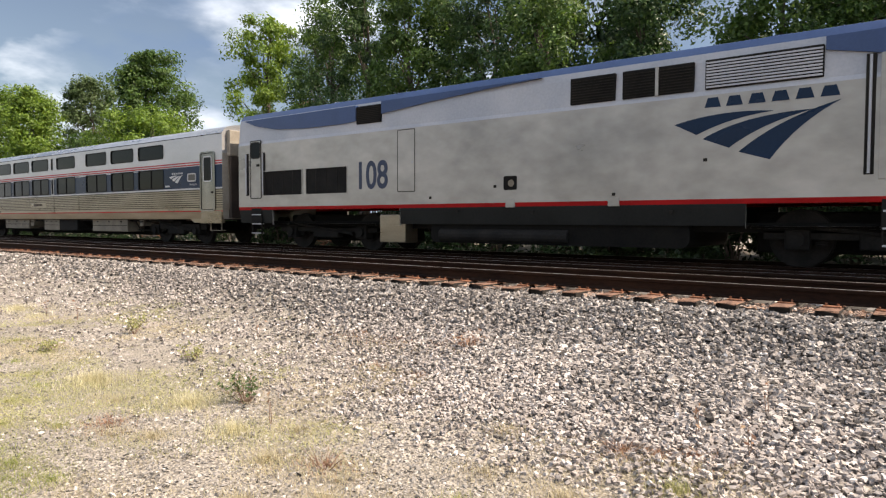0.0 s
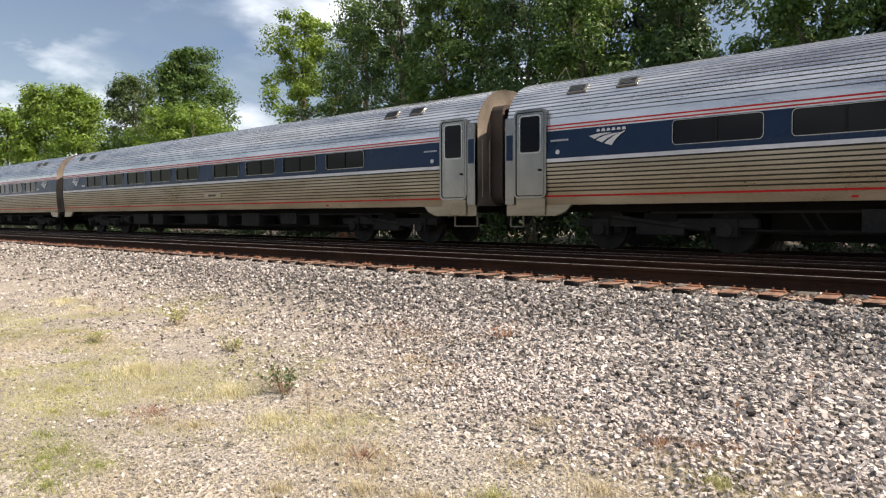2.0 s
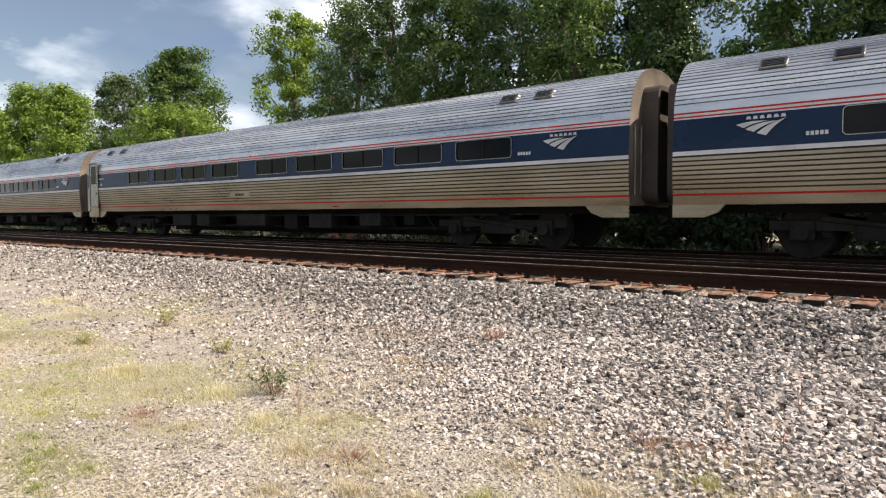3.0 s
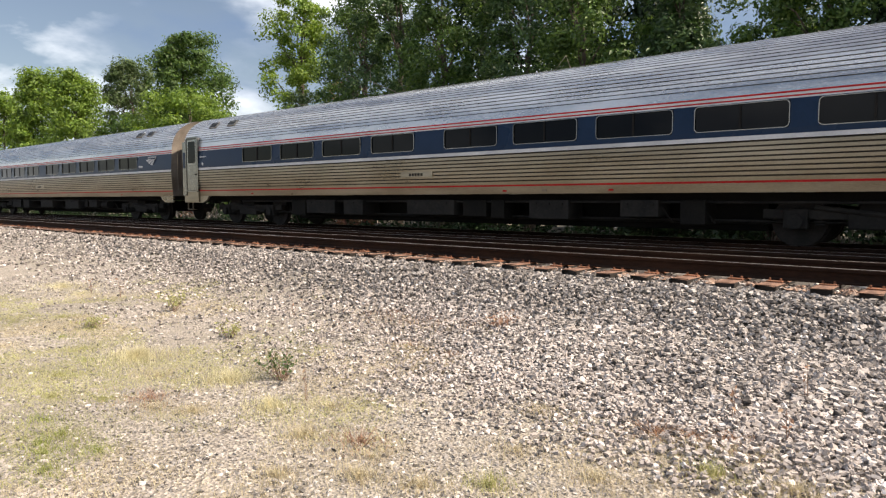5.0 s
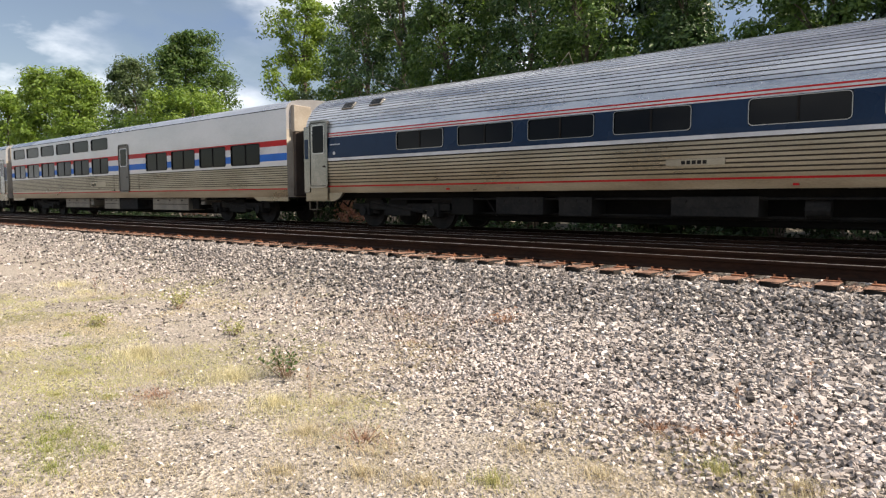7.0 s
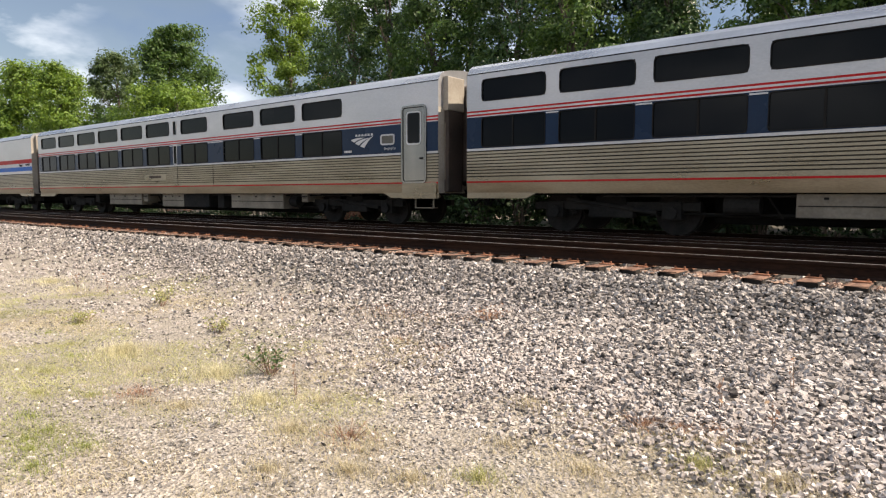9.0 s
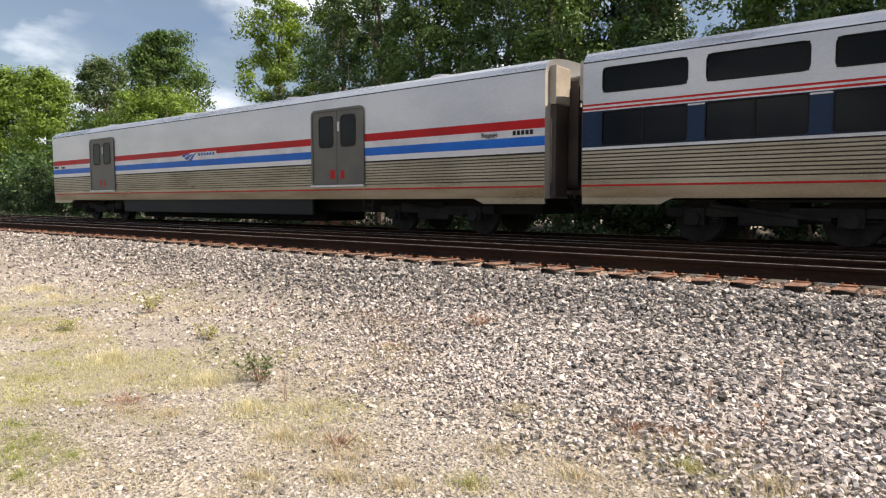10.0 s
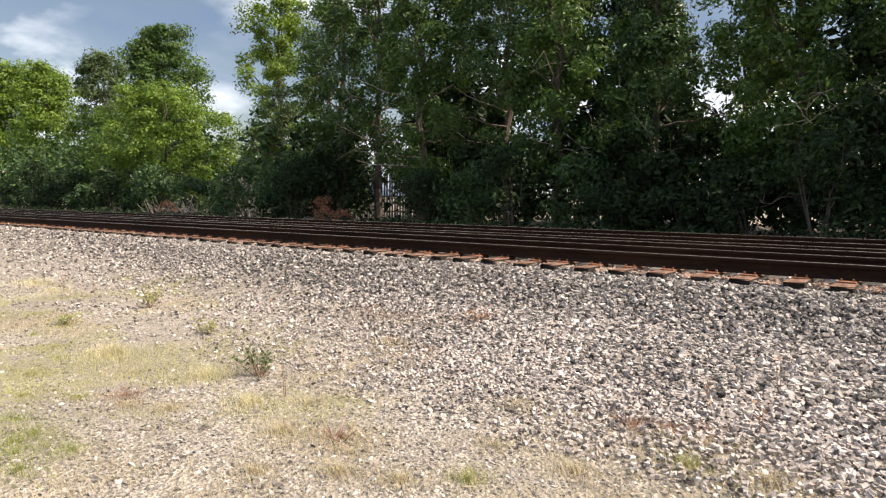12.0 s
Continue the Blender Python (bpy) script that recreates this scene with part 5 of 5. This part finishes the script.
    words(c, "108", -7.74, 1.67, 1.0, 1.60, DARK_INK, "number", .78, .018)
    swoosh(c, .63, 1.90, 2.70, BLUE, 1.60)
    # tanks, bogies and gear below
    part("fuel_tank", prism(bmesh.new(), rounded(-5.3, .9, .30, .80, .16), -1.45, 1.45), DARK, c)
    part("battery_box", box(bmesh.new(), -6.95, -6.08, -1.50, -1.0, .26, .98, .02), DUSTY, c)
    part("air_tank", cyl(bmesh.new(), (-5.0, -1.40, .48), (-1.6, -1.40, .48), .16, n=14), DARK2, c)
    part("underframe", box(bmesh.new(), -12.3, 7.8, -1.2, 1.2, .62, .80), DARK, c)
    # dark blocks added behind the bogies to stop light showing through
    for x in (-9.3, 4.1):
        part("bogie_gap_block", box(bmesh.new(), x - 2.2, x + 2.2, -.6, .6, .24, 1.0, .06), DARK, c)
    bogie(c, -9.3, 2.85, True)
    bogie(c, 4.1, 2.85, True)
    coupling(c, -12.80, -1, 3.4)
    part("pilot", box(bmesh.new(), 7.9, 8.4, -1.25, 1.25, .18, 1.2, .08), SKIRT, c)
    for x in (-10.5, -4.5, -1, 2.2):
        part("roof_fan", cyl(bmesh.new(), (x, 0, 4.1), (x, 0, 4.27), .62, n=22), ROOF_BLUE, c)
    return c


DARK_BLUE_MARK = ramp_mat("mid_blue_mark", (0.006, 0.05, 0.24), (0.010, 0.07, 0.31), 1.2, 0.4, 0.0, 20)
DARK_INK = ramp_mat("dark_blue_ink", (0.010, 0.022, 0.06), (0.016, 0.034, 0.085), 2.0, 0.4)

FLUTED = "fluted steel coach with dark blue window band"
TRAIN.append((locomotive(), -13.24))
TRAIN.append((sleeper("silver sleeping car with two rows of windows and blue band", 21), 13.0))
TRAIN.append((coach("fluted steel cafe coach with windows at both ends only", CAFE_WINS, (-1, 1), -10.45 , 22, 1, 10.0, (-3.0,)), 39.0))
TRAIN.append((coach(FLUTED + ", its door leading", COACH_WINS, (1,), 10.60, 23, -1), 65.0))
for i in range(4, 9):
    TRAIN.append((coach(FLUTED + ", its door trailing", COACH_WINS, (-1,), 10.60, 20 + i), 26.0 * i - 13.0))
TRAIN.append((sleeper("silver dining car with red, white and blue stripes", 29, True), 221.0))
TRAIN.append((sleeper("silver sleeping car with two rows of windows and blue band", 30), 247.0))
TRAIN.append((sleeper("silver sleeping car with two rows of windows and blue band", 31), 273.0))
TRAIN.append((baggage("silver baggage car with bold stripes, last of the train", 32), 299.0))
for ob, back in TRAIN:
    ob.location = (train_at(0) - back, FAR_Y, 0)

# ---------------- weeds on the gravel ----------------
def blades(n, spread, height, width, seed, lean=0.5):
    """Grass blades as thin tapering strips, dense and tall in the middle of a tuft, low and thin towards its rim."""
    r = np.random.default_rng(seed)
    v, f = [], []
    for i in range(n):
        a, d = r.uniform(0, 6.283), spread * min(abs(r.normal()) * 0.62, 1.9)
        x, y = d * math.cos(a), d * math.sin(a) * 0.8
        h = height * r.uniform(0.35, 1.1) * (0.25 + 0.75 * math.exp(-(d / spread) ** 2 * 1.4))
        b = r.uniform(0, 6.283)
        k2 = lean * h * (0.3 + r.random())
        dx, dy = k2 * math.cos(b), k2 * math.sin(b)
        wx, wy = width * math.sin(b), -width * math.cos(b)
        k = len(v)
        v += [(x - wx, y - wy, -0.02), (x + wx, y + wy, -0.02), (x + dx * .4 + wx * .7, y + dy * .4 + wy * .7, h * .6), (x + dx * .4 - wx * .7, y + dy * .4 - wy * .7, h * .6), (x + dx, y + dy, h)]
        f += [(k, k + 1, k + 2, k + 3), (k + 3, k + 2, k + 4)]
    return v, f


def tuft(x, y, n, spread, height, width, mat, seed, label, name="grass_tuft", lean=0.6):
    v, f = blades(n, spread, height, width, seed, lean)
    o = tagged(new(name, mesh_of(name, v, f, mat)), label, "weed", kind="stuff")
    o.location = (x, y, ground_z(x, y))
    return o


def weed(x, y, h, spread, stems, leaf_n, stem_mat, leaf_mat, seed, label):
    """A small bushy weed with branching stems and sparse leaves."""
    r = random.Random(seed)
    o = tagged(new("weed"), label, "weed")
    o.location = (x, y, ground_z(x, y))
    cs = []
    for i in range(stems):
        a = r.uniform(0, 6.283)
        q = (spread * r.random() * math.cos(a), spread * r.random() * math.sin(a), h * r.uniform(.5, 1))
        bm = bmesh.new()
        limb(bm, (q[0] * .15, q[1] * .15, -.02), q, .004, .0012, seed + i, 4)
        part("stem", bm, stem_mat, o)
        cs += [tuple(c * k for c in q) for k in (.55, .8, 1.0)]
    if leaf_n:
        part("leaves", cloud_mesh("leaves", cs, [.07] * len(cs), leaf_n, .022, leaf_mat, seed), None, o)
    return o


MEADOW = island_mat("short_green_grass", ((0.21, 0.26, 0.08), (0.29, 0.34, 0.12), (0.40, 0.41, 0.19)), 0.7, 0.35, 0.2)
PALE_STRAW = island_mat("bright_straw_grass", ((0.46, 0.43, 0.28), (0.58, 0.55, 0.36), (0.68, 0.65, 0.46)), 0.8, 0.4, 0.2)
RUSSET_STEM = ramp_mat("russet_stem", (0.17, 0.10, 0.07), (0.33, 0.22, 0.155), 8, 0.9)
weed(-4.93, 3.60, .30, .40, 26, 2, RUSSET_STEM, LEAF_OLIVE, 61, "small dark green weed with reddish stems in the gravel")
weed(-4.39, 6.30, .20, .30, 24, 1, RUSSET_STEM, RUSSET, 62, "dry russet weed lying on the gravel")
weed(-9.2, 4.78, .30, .20, 16, 4, RUSSET_STEM, GRASS, 63, "small yellow-green weed in the gravel")
weed(-6.86, 4.25, .20, .16, 12, 4, RUSSET_STEM, GRASS, 64, "small yellow-green weed in the gravel")
weed(-8.78, 3.5, .16, .24, 14, 4, RUSSET_STEM, GRASS, 66, "small yellow-green weed in the gravel")
weed(-3.18, 2.92, .13, .24, 14, 0, RUSSET_STEM, RUSSET, 65, "low brown dried weed in the gravel")
weed(-1.72, 4.40, .11, .22, 14, 0, RUSSET_STEM, RUSSET, 67, "low brown dried weed in the gravel")
for i, (x, y) in enumerate(((-12.0, 4.75), (-11.2, 4.9), (-7.4, 5.6), (-1.35, 4.95), (-0.95, 4.7), (-4.2, 3.3), (-1.0, 5.6))):
    weed(x, y, .34, .05, 2, 1, RUSSET_STEM, RUSSET, 70 + i, "thin upright dried weed stalk")
# x, y, spread, blades, height
for i, (x, y, sp, n, h) in enumerate(((-6.76, 3.12, .42, 1500, .15), (-5.25, 3.25, .42, 1300, .12), (-4.26, 3.0, .32, 900, .10), (-13.2, 4.75, .8, 1300, .13), (-12.0, 4.6, .5, 700, .10), (-4.91, 5.23, .30, 500, .08),
                                     (-3.59, 2.79, .34, 900, .07), (-2.8, 2.58, .30, 800, .07), (-2.43, 2.72, .28, 700, .07), (-3.19, 2.27, .30, 800, .06), (-2.57, 4.26, .22, 380, .09), (-1.18, 3.92, .2, 420, .10),
                                     (-0.75, 3.95, .24, 600, .10), (-2.14, 2.98, .22, 500, .09), (-4.67, 2.56, .34, 800, .06), (-2.3, 3.5, .3, 420, .07), (-3.9, 3.3, .35, 600, .06), (-1.7, 3.45, .2, 380, .09), (-5.9, 2.9, .5, 800, .06))):
    tuft(x, y, n, sp * 1.25, h * .85, .0019, PALE_STRAW if i < 5 else GRASS if i in (11, 13) else STRAW, 80 + i, "pale dry tuft of fine grass", lean=1.0)
for i, (x, y, sp) in enumerate(((-4.83, 1.55, .30), (-4.3, 1.4, .28), (-7.06, 2.7, .45), (-8.44, 2.99, .5), (-5.3, 1.75, .3))):
    tuft(x, y, 620, sp * 1.7, .042, .0019, MEADOW, 95 + i, "short green grass patch", lean=1.0)
for i, (x, y, sp) in enumerate(((-7.6, 2.9, .7), (-6.6, 2.3, .7), (-5.9, 2.0, .55), (-5.5, 2.25, .5), (-8.7, 3.4, .8), (-9.8, 3.5, .8), (-4.9, 1.7, .4), (-4.6, 1.5, .35), (-4.4, 1.75, .4))):
    tuft(x, y, 1100 if i < 6 else 520, sp, .036, .0018, GRASS if i < 6 else MEADOW, 140 + i, "low olive-green grass growing through gravel", lean=1.3)
for i, (x, y, sp) in enumerate(((-6.15, 6.4, .5), (-5.47, 6.4, .45), (-4.7, 6.45, .35), (-1.72, 4.42, .24), (-1.26, 4.57, .26), (-1.5, 4.45, .2), (-4.96, 5.4, .4), (-4.3, 5.3, .3), (-5.22, 2.5, .28), (-3.2, 2.95, .25))):
    tuft(x, y, 420, sp * 1.5, .055, .0017, RUSSET, 105 + i, "dry russet weed patch on the gravel", "dry_weed", 1.6)
    tuft(x + .25, y - .12, 420, sp * 1.8, .05, .0018, STRAW, 205 + i, "thin straw-coloured dead grass among russet weeds", "dry_weed", 1.5)


def thin_cover():
    """Sparse dead grass and low green over the flat ground, in patches."""
    r = np.random.default_rng(33)
    v, f, mi = [], [], []
    while len(f) < 150000:
        x, y = r.uniform(-13, 1.0), r.uniform(1.0, 6.6)
        if y > foot_of_ballast(x) + .3 * r.random():
            continue
        g = noise.noise((x * .6, y * .6, 21)) + .6 * noise.noise((x * 1.9, y * 1.9, 8))
        if g < .05 + .45 * r.random() - (.42 if y < 3.8 else .12):
            continue
        z = ground_z(x, y)
        green = noise.noise((x * .5, y * .5, 40)) + (.30 if x < -4.2 - .4 * (y - 1.5) else -.12) + .25 * (r.random() - .5) > .12
        for _ in range(4):
            px, py = x + r.normal() * .03, y + r.normal() * .03
            h, b = r.uniform(.008, .045), r.uniform(0, 6.283)
            dx, dy = h * 1.6 * math.cos(b), h * 1.6 * math.sin(b)
            k = len(v)
            w = .0019
            v += [(px - w * math.sin(b), py + w * math.cos(b), z - .01), (px + w * math.sin(b), py - w * math.cos(b), z - .01), (px + dx, py + dy, z + h)]
            f.append((k, k + 1, k + 2))
            mi.append(1 if green else 0)
    tagged(new("dry_grass_cover", mesh_of("dry_grass_cover", v, f, [STRAW, GRASS], mi)), "sparse straw-coloured dead grass over the gravel", "grass", kind="stuff")


thin_cover()


def motions():
    """The train rolls past at about 110 km/h, slowing a little."""
    times = [0.5 * i for i in range(25)]
    for ob, back in TRAIN:
        walk(ob, [(t, pose(train_at(t) - back, FAR_Y, 0)) for t in times])


motions()
